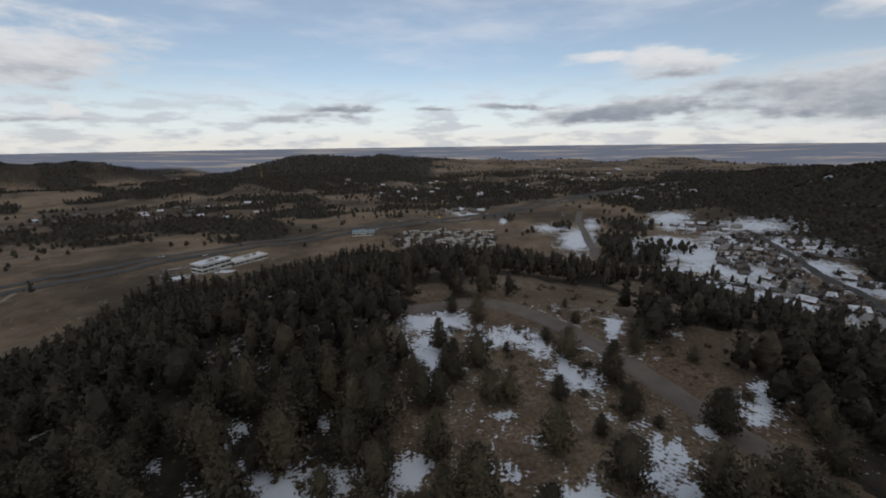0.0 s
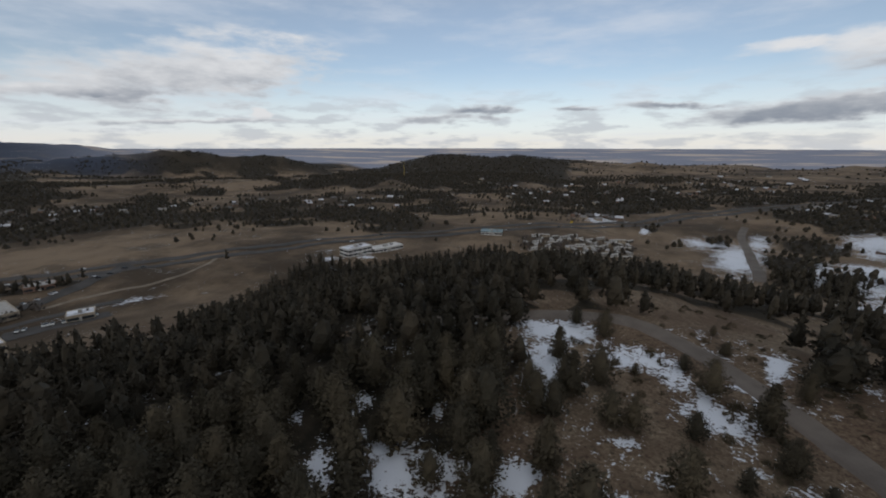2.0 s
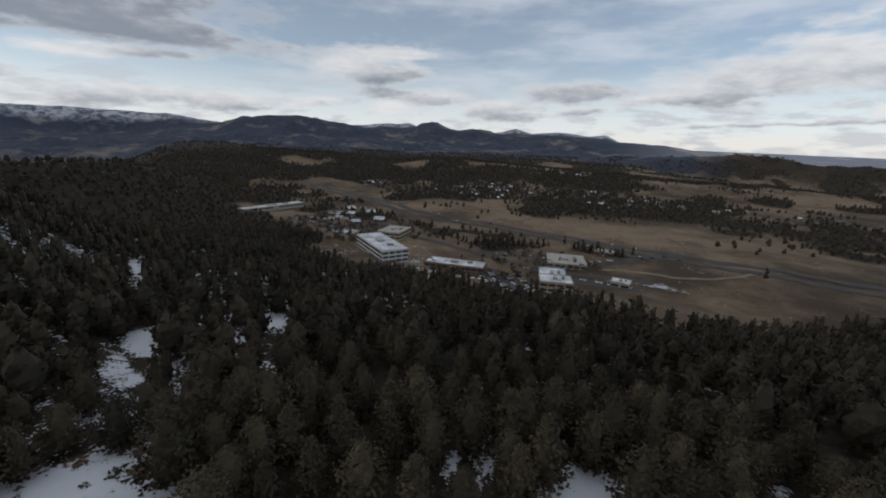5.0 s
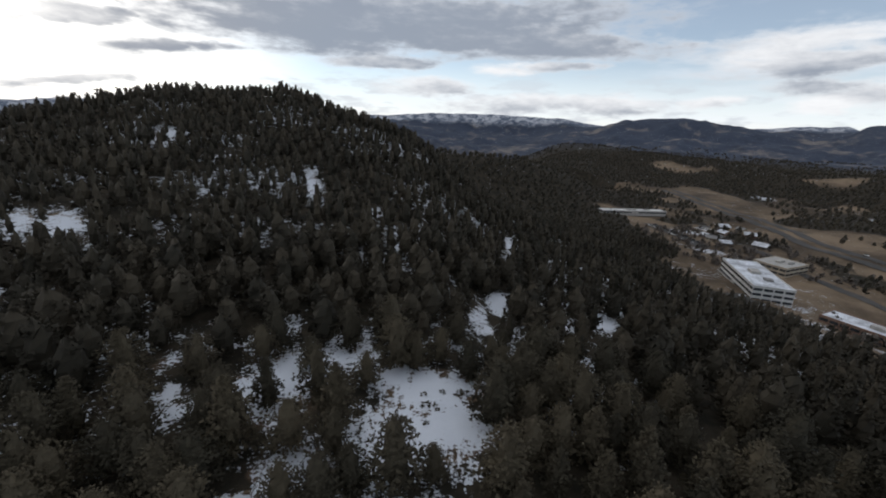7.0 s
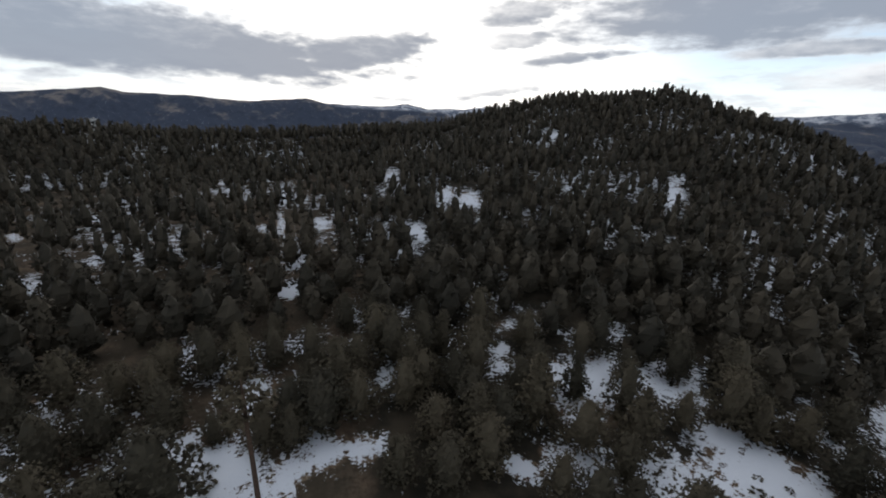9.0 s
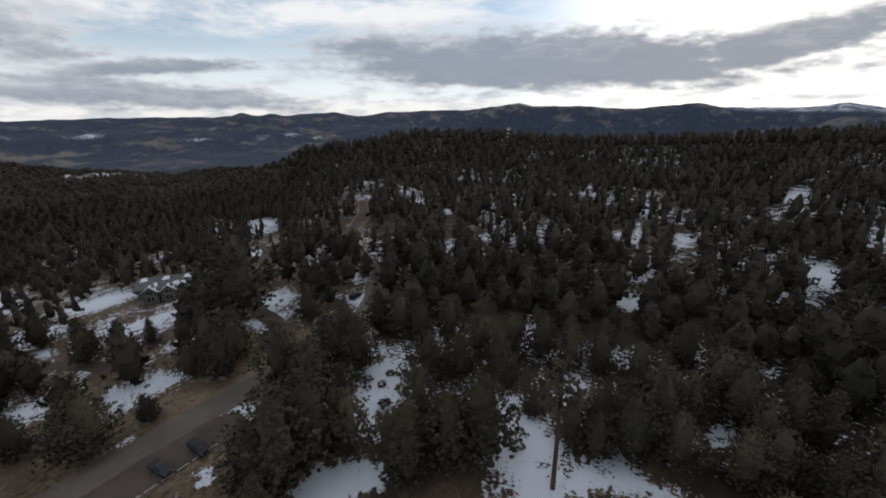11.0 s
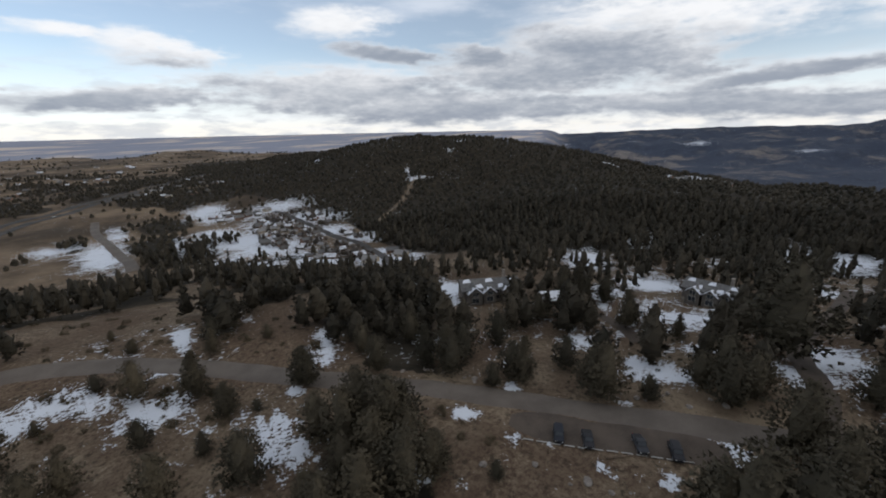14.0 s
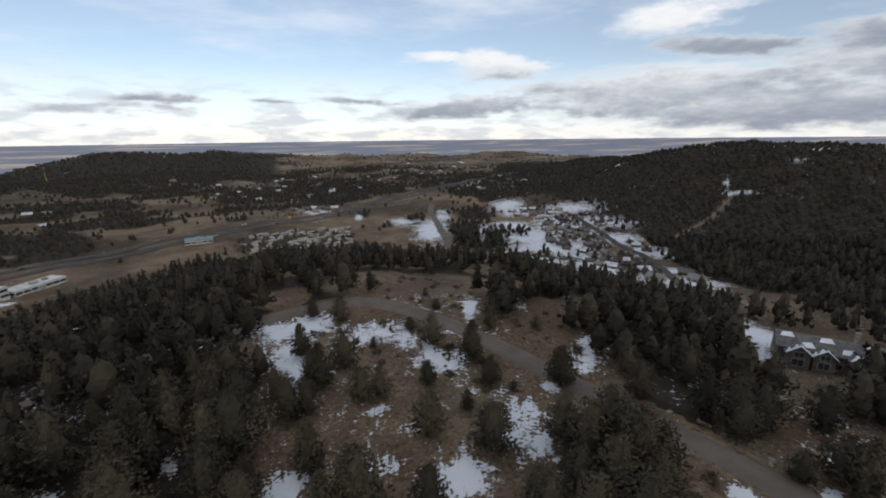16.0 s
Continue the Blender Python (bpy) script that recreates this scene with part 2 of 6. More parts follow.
M_WHITE = two_tone("white_paint", (0.45, 0.44, 0.42), (0.60, 0.59, 0.57), 0.2, 0.7)
M_CONCRETE = two_tone("concrete", (0.28, 0.27, 0.25), (0.4, 0.38, 0.35), 0.3)
M_TAN = two_tone("tan_stucco", (0.30, 0.25, 0.19), (0.4, 0.34, 0.26), 0.3)
M_BRICK = two_tone("brown_brick", (0.16, 0.10, 0.075), (0.25, 0.16, 0.12), 0.6)
M_SHINGLE = two_tone("grey_shingle", (0.15, 0.145, 0.14), (0.25, 0.24, 0.23), 0.8)
M_HOUSE = two_tone("house_siding", (0.085, 0.075, 0.065), (0.15, 0.13, 0.11), 0.4)
M_SLATE = two_tone("dark_shingle", (0.075, 0.072, 0.07), (0.15, 0.145, 0.14), 0.8)
M_GREEN = two_tone("green_metal", (0.05, 0.12, 0.11), (0.09, 0.19, 0.17), 0.5, 0.45, 0.4)


def ground_material():
    m, t, b = start("ground", 0.95, 0.1)
    big, mid, fine = tex_noise(t, 0.018, 5), tex_noise(t, 0.14, 6, 0.65), tex_noise(t, 1.3, 6, 0.72)
    far_big = tex_noise(t, 0.006, 8, 0.7)
    grass = mix(t, step(t, mid, 0.35, 0.65), (0.118, 0.087, 0.060), (0.205, 0.158, 0.109))
    soil = mix(t, step(t, fine, 0.3, 0.7), (0.066, 0.044, 0.031), (0.130, 0.090, 0.060))
    earth = mix(t, step(t, calc(t, "ADD", calc(t, "MULTIPLY", big, 0.5), calc(t, "MULTIPLY", fine, 0.5)), 0.42, 0.58), soil, grass)
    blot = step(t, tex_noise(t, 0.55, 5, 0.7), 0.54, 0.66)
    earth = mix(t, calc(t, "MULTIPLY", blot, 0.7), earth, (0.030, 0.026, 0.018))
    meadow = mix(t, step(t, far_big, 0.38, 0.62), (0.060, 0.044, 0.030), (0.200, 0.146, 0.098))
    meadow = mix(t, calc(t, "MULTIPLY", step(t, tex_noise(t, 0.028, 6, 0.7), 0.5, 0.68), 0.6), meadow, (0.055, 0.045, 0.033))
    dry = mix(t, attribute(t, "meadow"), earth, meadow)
    # dark floor: colour of far woods, with shade under the trees painted in
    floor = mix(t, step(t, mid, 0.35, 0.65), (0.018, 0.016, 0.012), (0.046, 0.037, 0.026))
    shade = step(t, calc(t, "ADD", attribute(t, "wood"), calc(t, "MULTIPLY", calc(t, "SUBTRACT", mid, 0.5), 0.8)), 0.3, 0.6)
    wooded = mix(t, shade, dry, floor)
    # pale patches on the far hills: clearings and lit slopes, both put in as colour
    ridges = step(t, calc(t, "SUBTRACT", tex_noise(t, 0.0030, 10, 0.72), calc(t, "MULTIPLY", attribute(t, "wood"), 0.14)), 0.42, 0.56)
    # the blue of haze is mixed into the far hills' base colour
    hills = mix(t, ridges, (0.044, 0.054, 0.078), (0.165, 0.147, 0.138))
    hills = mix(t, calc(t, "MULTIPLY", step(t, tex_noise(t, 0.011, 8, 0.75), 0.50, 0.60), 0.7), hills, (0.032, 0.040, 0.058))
    # back crest: paleness of sunlight and snow, blue of haze, all in the colour
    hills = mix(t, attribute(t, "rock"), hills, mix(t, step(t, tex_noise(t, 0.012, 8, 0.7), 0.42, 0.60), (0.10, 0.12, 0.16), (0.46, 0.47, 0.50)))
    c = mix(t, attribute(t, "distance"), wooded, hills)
    # sunlit streaks painted across the plain
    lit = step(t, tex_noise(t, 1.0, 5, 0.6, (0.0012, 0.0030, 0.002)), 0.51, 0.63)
    # the plain's base colours carry the blue of haze
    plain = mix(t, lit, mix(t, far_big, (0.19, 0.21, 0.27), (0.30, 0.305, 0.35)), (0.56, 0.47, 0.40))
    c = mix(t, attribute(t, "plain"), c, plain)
    rag = calc(t, "ADD", calc(t, "MULTIPLY", calc(t, "SUBTRACT", tex_noise(t, 0.33, 6, 0.75), 0.5), 2.0), calc(t, "MULTIPLY", calc(t, "SUBTRACT", fine, 0.5), 2.1))
    rag = calc(t, "ADD", rag, calc(t, "MULTIPLY", calc(t, "SUBTRACT", tex_noise(t, 0.085, 5, 0.7), 0.5), 1.3))
    rag = calc(t, "ADD", rag, calc(t, "MULTIPLY", calc(t, "SUBTRACT", tex_noise(t, 0.028, 5, 0.7), 0.5), 1.0))
    s = calc(t, "ADD", attribute(t, "snow"), rag)
    sm = step(t, s, 0.50, 0.60)
    c = mix(t, sm, c, mix(t, mid, (0.54, 0.57, 0.62), (0.68, 0.70, 0.74)))
    put(t, b.inputs["Base Color"], c)
    bump(t, b, calc(t, "ADD", fine, calc(t, "MULTIPLY", sm, 0.4)), 0.7, 0.25)
    return m


M_GROUND = ground_material()


def part(name, bm, material, parent=None, label=""):
    me = bpy.data.meshes.new(name)
    bm.to_mesh(me)
    bm.free()
    me.materials.append(material)
    ob = new(name, me)
    if parent:
        ob.parent = parent
    if label:
        ob["label"] = label
    return ob


def mesh_np(name, verts, faces, material, parent=None):
    me = bpy.data.meshes.new(name)
    me.from_pydata(verts, [], faces)
    me.materials.append(material)
    ob = new(name, me)
    if parent:
        ob.parent = parent
    return ob


def tri_mesh(name, verts, tris, material, tones=None, normals=None):
    """A mesh from arrays of corners and triangles."""
    me = bpy.data.meshes.new(name)
    n = len(tris)
    me.vertices.add(len(verts))
    me.vertices.foreach_set("co", np.asarray(verts, np.float32).ravel())
    me.loops.add(n * 3)
    me.loops.foreach_set("vertex_index", np.asarray(tris, np.int32).ravel())
    me.polygons.add(n)
    me.polygons.foreach_set("loop_start", np.arange(0, n * 3, 3, dtype=np.int32))
    me.update(calc_edges=True)
    me.materials.append(material)
    if normals is not None:
        me.attributes.new("custom_normal", "FLOAT_VECTOR", "POINT").data.foreach_set("vector", np.asarray(normals, np.float32).ravel())
    if tones is not None:
        me.attributes.new("tone", "FLOAT", "POINT").data.foreach_set("value", np.asarray(tones, np.float32))
    return me


# ---- ground ----
def smooth(a, b, v):
    u = np.clip((v - a) / (b - a), 0, 1)
    return u * u * (3 - 2 * u)
def around(az, keys):
    """A value that goes round the compass smoothly between (azimuth, value) keys."""
    a = np.array([k[0] for k in keys], float)
    v = np.array([k[1] for k in keys], float)
    a = np.concatenate([a[-1:] - 360, a, a[:1] + 360])
    v = np.concatenate([v[-1:], v, v[:1]])
    az = (np.asarray(az, float) - a[1]) % 360 + a[1]
    i = np.clip(np.searchsorted(a, az, side="right") - 1, 0, len(a) - 2)
    u = (az - a[i]) / (a[i + 1] - a[i])
    u = u * u * (3 - 2 * u)
    return v[i] * (1 - u) + v[i + 1] * u
def place(az, d):
    return -math.sin(math.radians(az)) * d, math.cos(math.radians(az)) * d
# hills: azimuth and distance of the middle, height, half length, half width, bearing of the length
HILLS = [
    (153, 459, 77, 246, 119, 101),     # wooded hill to the west
    (173, 340, 25, 155, 130, 77),
    (-155, 396, 20, 478, 30, 7),       # open ridge
    (-58, 857, 83, 312, 201, -60),     # wooded hill to the south-east
    (-92, 484, 28, 256, 203, -87),
    (-42, 1042, 31, 231, 130, -36),
    (36, 1250, 10, 500, 160, 40),      # meadow rise
    (72, 1150, 22, 240, 150, 75),
    (84, 1300, 34, 330, 150, 85),
    (108, 1500, 40, 360, 190, 105),
    (127, 1250, 34, 240, 210, 127),    # wooded rises behind the western hill
    (117, 1750, 40, 280, 190, 117),
    (136, 1900, 52, 320, 220, 136),
]
# far crests: distance, thickness, roughness, seed, then azimuth and height over the eye in degrees along the crest
CRESTS = [
    (4250, 0.15, 0.05, 11, [(50, -2.5), (52.6, -0.65), (56, -0.4), (59, 0), (64.3, 0.25), (67.9, 0.45), (71, 0.85), (73.2, 0.85), (75, 0.55), (78.9, 0.75), (80.8, 1.25), (82.7, 1.45), (84.5, 1.25), (86, 1.45), (87.3, 1.9), (88.5, 2.1), (89.6, 1.9), (90.7, 1.2), (92, 0.75), (93.3, 0.6), (96.9, 1.0), (101.5, 1.7), (103.2, 2.1), (105.4, 2.2), (108.4, 2.0), (112, 1.7), (115, 0.7), (121, -0.3), (125.7, -0.9), (136, -0.3), (141, 0.1), (152, -0.4)]),
    (4780, 0.05, 0.04, 23, [(61, -1), (64.3, 0.3), (65.9, 1.0), (67.9, 0.8), (69.4, 1.0), (71.7, 1.2), (73.9, 1.0), (75, 0.9), (77.1, 1.5), (78.8, 1.0), (84, 0.6), (90, 1.2), (91.1, 1.7), (92.7, 1.6), (95.2, 1.5), (98, 1.2), (105, 0.6), (115, 0.9), (118.8, 1.5), (124, 1.6), (128.9, 1.7), (136.4, 1.5), (141.6, 1.0), (150, 0.6), (172, 0.9), (175, 1.0), (179, 0.5), (184, 0.4), (186.6, 0.95), (189, 0.5), (194, 0.5), (198, -0.5)]),
    (3300, 0.12, 0.2, 3, [(60, -1.5), (70, -0.7), (80, -0.5), (90, -0.4), (100, -0.3), (110, 0), (118, -0.5), (124, -1.3), (134, -1.2), (146, -0.9)]),
    (2650, 0.12, 0.25, 71, [(92, -2.4), (100, -1.5), (108, -1.2), (114, -1.5), (121, -2.0), (128, -2.1), (138, -1.7), (150, -1.7)]),
    (2500, 0.10, 0.08, 17, [(31.5, -4.2), (33.5, -3.0), (35.8, -2.4), (39, -1.55), (41.6, -1.2), (42.8, -1.4), (44.9, -1.35), (49, -0.8), (51, -0.65), (54, -0.9), (58, -1.3), (64, -1.6), (72, -2.2)]),
    (1950, 0.11, 0.03, 31, [(-16, -3.6), (-13, -2.8), (-11.5, -2.35), (-9.1, -2.4), (-7, -2.0), (-5.7, -2.3), (-2.7, -2.2), (0.3, -1.85), (3.3, -1.75), (6.3, -1.55), (8.4, -1.4), (9.7, -1.6), (11.7, -1.7), (14.5, -1.4), (17.3, -1.2), (19.2, -1.2), (21.5, -1.75), (23.4, -2.25), (26.7, -3.1), (30.1, -3.4), (33.2, -3.9), (36, -5)]),
    (2300, 0.10, 0.06, 43, [(-42, -3.4), (-38, -2.9), (-34.7, -2.55), (-32.9, -2.25), (-29.7, -1.95), (-26, -2.0), (-22.9, -2.4), (-20.7, -2.6), (-19.5, -2.25), (-16.8, -2.15), (-12.4, -2.3), (-8, -2.8)]),
    (4450, 0.16, 0.05, 47, [(-134, -2.0), (-126, -1.0), (-120.6, -0.5), (-118, -0.15), (-116.3, 0.15), (-112.4, -0.1), (-110.2, -0.3), (-109, 0), (-107.5, -0.3), (-105.6, 0.1), (-104.4, -0.3), (-102.6, -0.4), (-96, -0.4), (-91.8, -0.45), (-86.6, -0.6), (-81.4, -0.8), (-75.6, -1.0), (-73, -1.7)]),
    (4750, 0.08, 0.05, 57, [(-180, 0), (-176, 0.2), (-168, 0.3), (-163, 0.6), (-161.4, 1.0), (-159.9, 1.0), (-155.4, 0.55), (-153.3, 0.45), (-148.1, 0.8), (-142.8, 0.8), (-140.3, 1.2), (-138.4, 0.95), (-135.9, 0.6), (-133, 0.3), (-130.6, 0.4), (-126.5, 0.2), (-122.8, 0.1), (-120.6, -0.3), (-116, -0.8)]),
    (3300, 0.16, 0.16, 91, [(-134, -1.8), (-126, -1.5), (-118, -1.4), (-110, -1.6), (-100, -1.5), (-90, -1.7), (-82, -1.6), (-76, -2.0), (-71, -3)]),
    (2600, 0.09, 0.05, 65, [(170, -1.6), (175, -0.9), (180, -0.5), (183.7, -0.3), (185.4, -0.2), (187.6, -0.6), (188.9, -1.3), (191, -1.4), (193.2, -1.7), (196, -2.4)]),
    (1350, 0.10, 0.04, 83, [(-52, -2.6), (-48, -2.5), (-44, -2.7), (-41.1, -2.75), (-38.6, -2.9), (-37, -3.2), (-35.1, -3.6), (-33.4, -4.5), (-30, -5.8)]),
]
# the wooded skyline near by: azimuth, height over the eye in degrees of the tree tops, distance of the crest
SKYLINE_WEST = [(110, -7.5, 700), (114, -6.3, 820), (117, -4.9, 850), (121, -3.9, 800), (125.6, -3.0, 700), (131.7, -2.75, 620), (136.3, -1.7, 560), (140.8, -0.3, 520), (145.3, 1.2, 490), (149.5, 2.4, 470), (152, 3.4, 460), (154.7, 3.9, 455), (158.5, 3.3, 450), (162, 3.0, 440), (165.4, 2.9, 430), (168.6, 2.5, 420), (171.6, 1.7, 410), (175, 0.9, 410), (178, 0.1, 420)]
SKYLINE_SOUTH = [(182, -1.2, 440), (195, -2.0, 430), (204.2, -2.2, 410), (208.5, -2.5, 410), (217, -2.3, 410), (223.2, -2.1, 410), (229.5, -1.9, 420), (235, -2.3, 430), (238.3, -2.9, 440), (244.8, -3.2, 450), (248, -3.7, 460), (250.3, -4.3, 500), (252.3, -5.4, 600), (257.6, -6.0, 760), (262.5, -6.4, 820), (267.7, -5.4, 840), (271.6, -4.8, 850), (275.3, -3.9, 850), (279, -3.3, 850), (282.3, -2.7, 850), (285.7, -2.2, 850), (289, -1.8, 850), (293.3, -1.15, 850), (296.2, -0.7, 850), (300.5, -0.65, 850), (303.6, -0.45, 850), (307.4, -0.75, 860), (310.6, -1.4, 880), (313.5, -1.9, 920), (316, -2.5, 960), (319, -4.2, 1000), (323, -6, 1000)]
SKYLINE = SKYLINE_WEST + SKYLINE_SOUTH


def waves(v, seed, octaves=5):
    s = np.zeros_like(v)
    for k in range(octaves):
        s += np.sin(v * 1.9 ** k * 0.9 + seed * (k + 1.7)) * 0.55 ** k
    return s / 1.6
def height(x, y):
    x, y = np.asarray(x, float), np.asarray(y, float)
    d = np.hypot(x, y)
    az = np.degrees(np.arctan2(-x, y))
    r1 = around(az, [(-175, 500), (-130, 420), (-105, 90), (-80, 55), (-50, 70), (-25, 110), (0, 135), (20, 100), (45, 60), (90, 55), (125, 60), (145, 150)])
    r2 = around(az, [(-175, 1300), (-130, 1100), (-105, 420), (-80, 380), (-50, 380), (-25, 400), (0, 420), (20, 380), (45, 330), (90, 320), (125, 380), (145, 800)])
    u = np.clip((d - r1) / (r2 - r1), 0, 1)
    drop = u * u * (3 - 2 * u) * 0.6 + u * 0.4
    floor = around(az, [(-175, -70), (-130, -75), (-100, -52), (-78, -48), (-50, -57), (0, -57), (60, -57), (110, -57), (140, -60)])
    z = drop * floor
    far = np.clip((d - 1000) / 3950, 0, 1)
    z = z + far ** 1.1 * (14 - floor)
    edge = around(az, [(-50, 1900), (-8, 2000), (22, 1900), (29, 1300), (45, 1300), (55, 1500), (64, 1900), (180, 2000)])
    low = smooth(edge, edge + 800, d) * smooth(-56, -46, az) * smooth(70, 60, az)
    z = z + low * (-112 + 126 * np.clip((d - 2000) / 2950, 0, 1) ** 0.9 - z)
    for a, dist, h, l, w, b in HILLS:
        cx, cy = place(a, dist)
        ux, uy = place(b + 90, 1)
        p = ((x - cx) * ux + (y - cy) * uy) / l
        q = ((x - cx) * uy - (y - cy) * ux) / w
        z = z + h * np.exp(-(p * p + q * q))
    sky_az, sky_el, sky_d = (np.array(c, float) for c in zip(*SKYLINE))
    azr = az % 360
    inside = smooth(109, 115, azr) * smooth(325, 319, azr)
    if np.any(inside > 0):
        top = np.interp(azr, sky_az, sky_el) + 0.12 * waves(azr * 2.3, 5)
        crest_d = np.interp(azr, sky_az, sky_d)
        limit = EYE + d * np.tan(np.radians(top)) - 10.5
        v = (d - crest_d) / (0.16 * crest_d)
        z = z + (limit - z) * np.exp(-v * v) * inside * smooth(320, 312, azr)
        z = np.where((inside > 0) & (d > 0.5 * crest_d) & (d < 1.35 * crest_d) & (z > limit), z + (limit - z) * inside, z)
        z = z + (-165 - z) * smooth(1.15 * crest_d, 1.75 * crest_d, d) * smooth(287, 281, azr) * smooth(118, 132, azr) * inside
    for dist, thick, rough, seed, keys in CRESTS:
        if not np.any(np.abs(d - dist) < 2.6 * thick * dist):
            continue
        a0, a1 = keys[0][0], keys[-1][0]
        off = (az - a0) % 360 + a0
        side = smooth(a0 - 1, a0 + 1.5, off) * smooth(a1 + 1, a1 - 1.5, off)
        el = np.interp(off, [k[0] for k in keys], [k[1] for k in keys])
        crest = EYE + dist * np.tan(np.radians(el + rough * waves(off * 1.7, seed)))
        fold = 0.25 * waves(off * 1.1 + d / 150, seed + 5)
        v = (d - dist) / (thick * dist)
        bell = np.exp(-v * v * (1 + fold * np.clip(np.abs(v) * 2, 0, 1)))
        z = np.maximum(z, z * (1 - bell * side) + crest * bell * side)
    spur = np.abs(np.sin(x / 170 + 1.3 * np.sin(y / 240)) * np.sin(y / 150 + 1.1 * np.sin(x / 210))) + 0.5 * np.abs(np.sin(x / 71 + y / 93 + 1.5 * np.sin(y / 130)))
    z = z - 26 * spur * smooth(2300, 3000, d) * smooth(62, 70, az % 360) * smooth(292, 284, az % 360) * smooth(4500, 4200, d)
    soft = 1.2 * np.sin(x / 23 + 1) * np.sin(y / 19) + 0.5 * np.sin(x / 9 + y / 13) * np.sin(y / 7 - x / 17)
    big = 4 * np.sin(x / 97 + 2) * np.sin(y / 83 + 1)
    z = z + soft * smooth(60, 110, d) + big * smooth(200, 500, d) * smooth(5000, 2500, d)
    return z

# patches of ground cover: azimuth, distance, half size across, half size along, strength
SNOW_KNOLL = [  # round the grassy knoll
    (1.4, 111, 9.7, 6.7, 0.93), (3, 94, 4.6, 11.6, 0.93), (2.9, 79, 2.5, 5.5, 0.93), (-11.1, 104, 6.2, 7.4, 0.7),
    (-13.8, 97, 5, 5.5, 0.7), (-19.8, 85, 4.5, 5.1, 0.79), (-24.4, 74, 2.5, 3, 0.56), (-9.9, 69, 1.6, 1.9, 0.56),
    (-14.7, 62, 1.9, 2.5, 0.56), (23.8, 249, 4.8, 39.4, 0.74), (17.2, 235, 4.6, 36.9, 0.65), (13.1, 110, 3.2, 2.8, 0.56),
    (-25.4, 113, 2, 2.1, 0.65),
]
SNOW_GLADE = [  # glades in the forest
    (21.7, 55, 7.5, 4.6, 1), (26.6, 57, 3.6, 3, 0.8), (37.3, 58, 3, 4.6, 0.9), (6.8, 54, 3.4, 3.3, 1),
    (37.7, 65, 2.3, 1.7, 0.6), (31, 74, 2.7, 3.5, 0.65), (30, 64, 2.4, 2.6, 0.65), (18.9, 70, 1.6, 4.3, 0.65),
    (40.5, 74, 1.5, 2.4, 0.6), (60, 55, 4.4, 3.5, 1), (64.6, 52, 4.1, 2.2, 1), (37.6, 58, 2.2, 4.2, 0.8),
    (28.7, 59, 2.9, 4.7, 0.8), (78.3, 55, 2.2, 3.4, 0.7), (83.8, 54, 1.7, 3.4, 0.6), (39.8, 72, 1.1, 1.9, 0.6),
    (63.9, 67, 1, 1.4, 0.6), (23.8, 218, 2.8, 30.2, 0.7),
]
SNOW_ROAD = [  # along the road
    (-33.1, 68, 3.7, 6.3, 0.7), (-34.8, 59, 4.2, 5.1, 0.7), (-22.8, 51, 4, 3.1, 1),
    (-14.8, 62, 1.8, 2, 0.6), (-8.9, 68, 1.8, 1.5, 0.6), (-62.5, 63, 2.6, 1.6, 0.9), (-70.8, 58, 1.4, 1.7, 0.6),
    (-53.6, 49, 1.9, 1.5, 0.8), (-70.2, 74, 1.3, 1.5, 0.7), (-79.1, 104, 4, 3.1, 0.8),
    (-87.8, 91, 3.5, 4.8, 0.85), (-90.1, 88, 1.9, 4.3, 0.8), (-70.3, 73, 1.3, 1, 0.75), (-84.3, 56, 1.1, 1, 0.65),
    (-93.3, 58, 1.5, 1, 0.6), (-86, 74, 1.8, 1, 0.65),
]
SNOW_HOUSES = [  # round the houses
    (-59.9, 150, 6.7, 20.6, 0.88), (-79.2, 238, 11.7, 27.1, 0.88), (-82.5, 158, 4, 6.5, 0.79), (-86.6, 176, 6.6, 11.4, 0.79),
    (-82.5, 136, 2.3, 6.4, 0.7), (-88.1, 135, 2.9, 5.1, 0.62), (-73.8, 117, 2.5, 2.8, 0.53), (-105.8, 312, 11.5, 37.7, 0.88),
    (-101.7, 304, 7.8, 48.7, 0.7), (-87.7, 174, 11.9, 13.3, 0.79), (-82.2, 153, 5.6, 7.5, 0.75), (-92.8, 133, 8.3, 6.2, 0.79),
    (-106.6, 112, 6.3, 11.5, 0.75), (-89.6, 88, 7.2, 4.9, 0.79), (-79.9, 101, 3.2, 3.6, 0.62), (-93, 104, 4, 3.4, 0.57),
    (-104.8, 203, 5.4, 6.3, 0.7), (-117.3, 105, 3, 6.2, 0.75), (-112.4, 118, 3, 4.1, 0.66), (-117.4, 123, 2.1, 2.7, 0.62),
]
SNOW_SLOPE = [  # on the southern slope
    (-122.1, 71, 4.4, 4.2, 1), (-120.3, 65, 4.1, 4.6, 1), (-116.1, 58, 3.3, 3.1, 1), (-112, 47, 5.6, 2.9, 1),
    (-129.3, 85, 2.5, 4.7, 0.75), (-131.3, 143, 2.9, 12.3, 0.85), (-125.9, 136, 1.5, 6.6, 0.65), (-127.1, 232, 3.7, 5.6, 0.8),
    (-131.3, 208, 2.2, 6.6, 0.75), (-137.5, 224, 3.9, 5.7, 0.8), (-119.8, 158, 2.2, 3.7, 0.65), (-143.6, 52, 4.1, 5.8, 1),
    (-142.5, 58, 2.1, 3.1, 0.9), (-151.3, 65, 2.4, 7.1, 0.85), (-143.7, 96, 1, 8.1, 0.75), (-152.5, 130, 1.4, 1.9, 0.65),
]
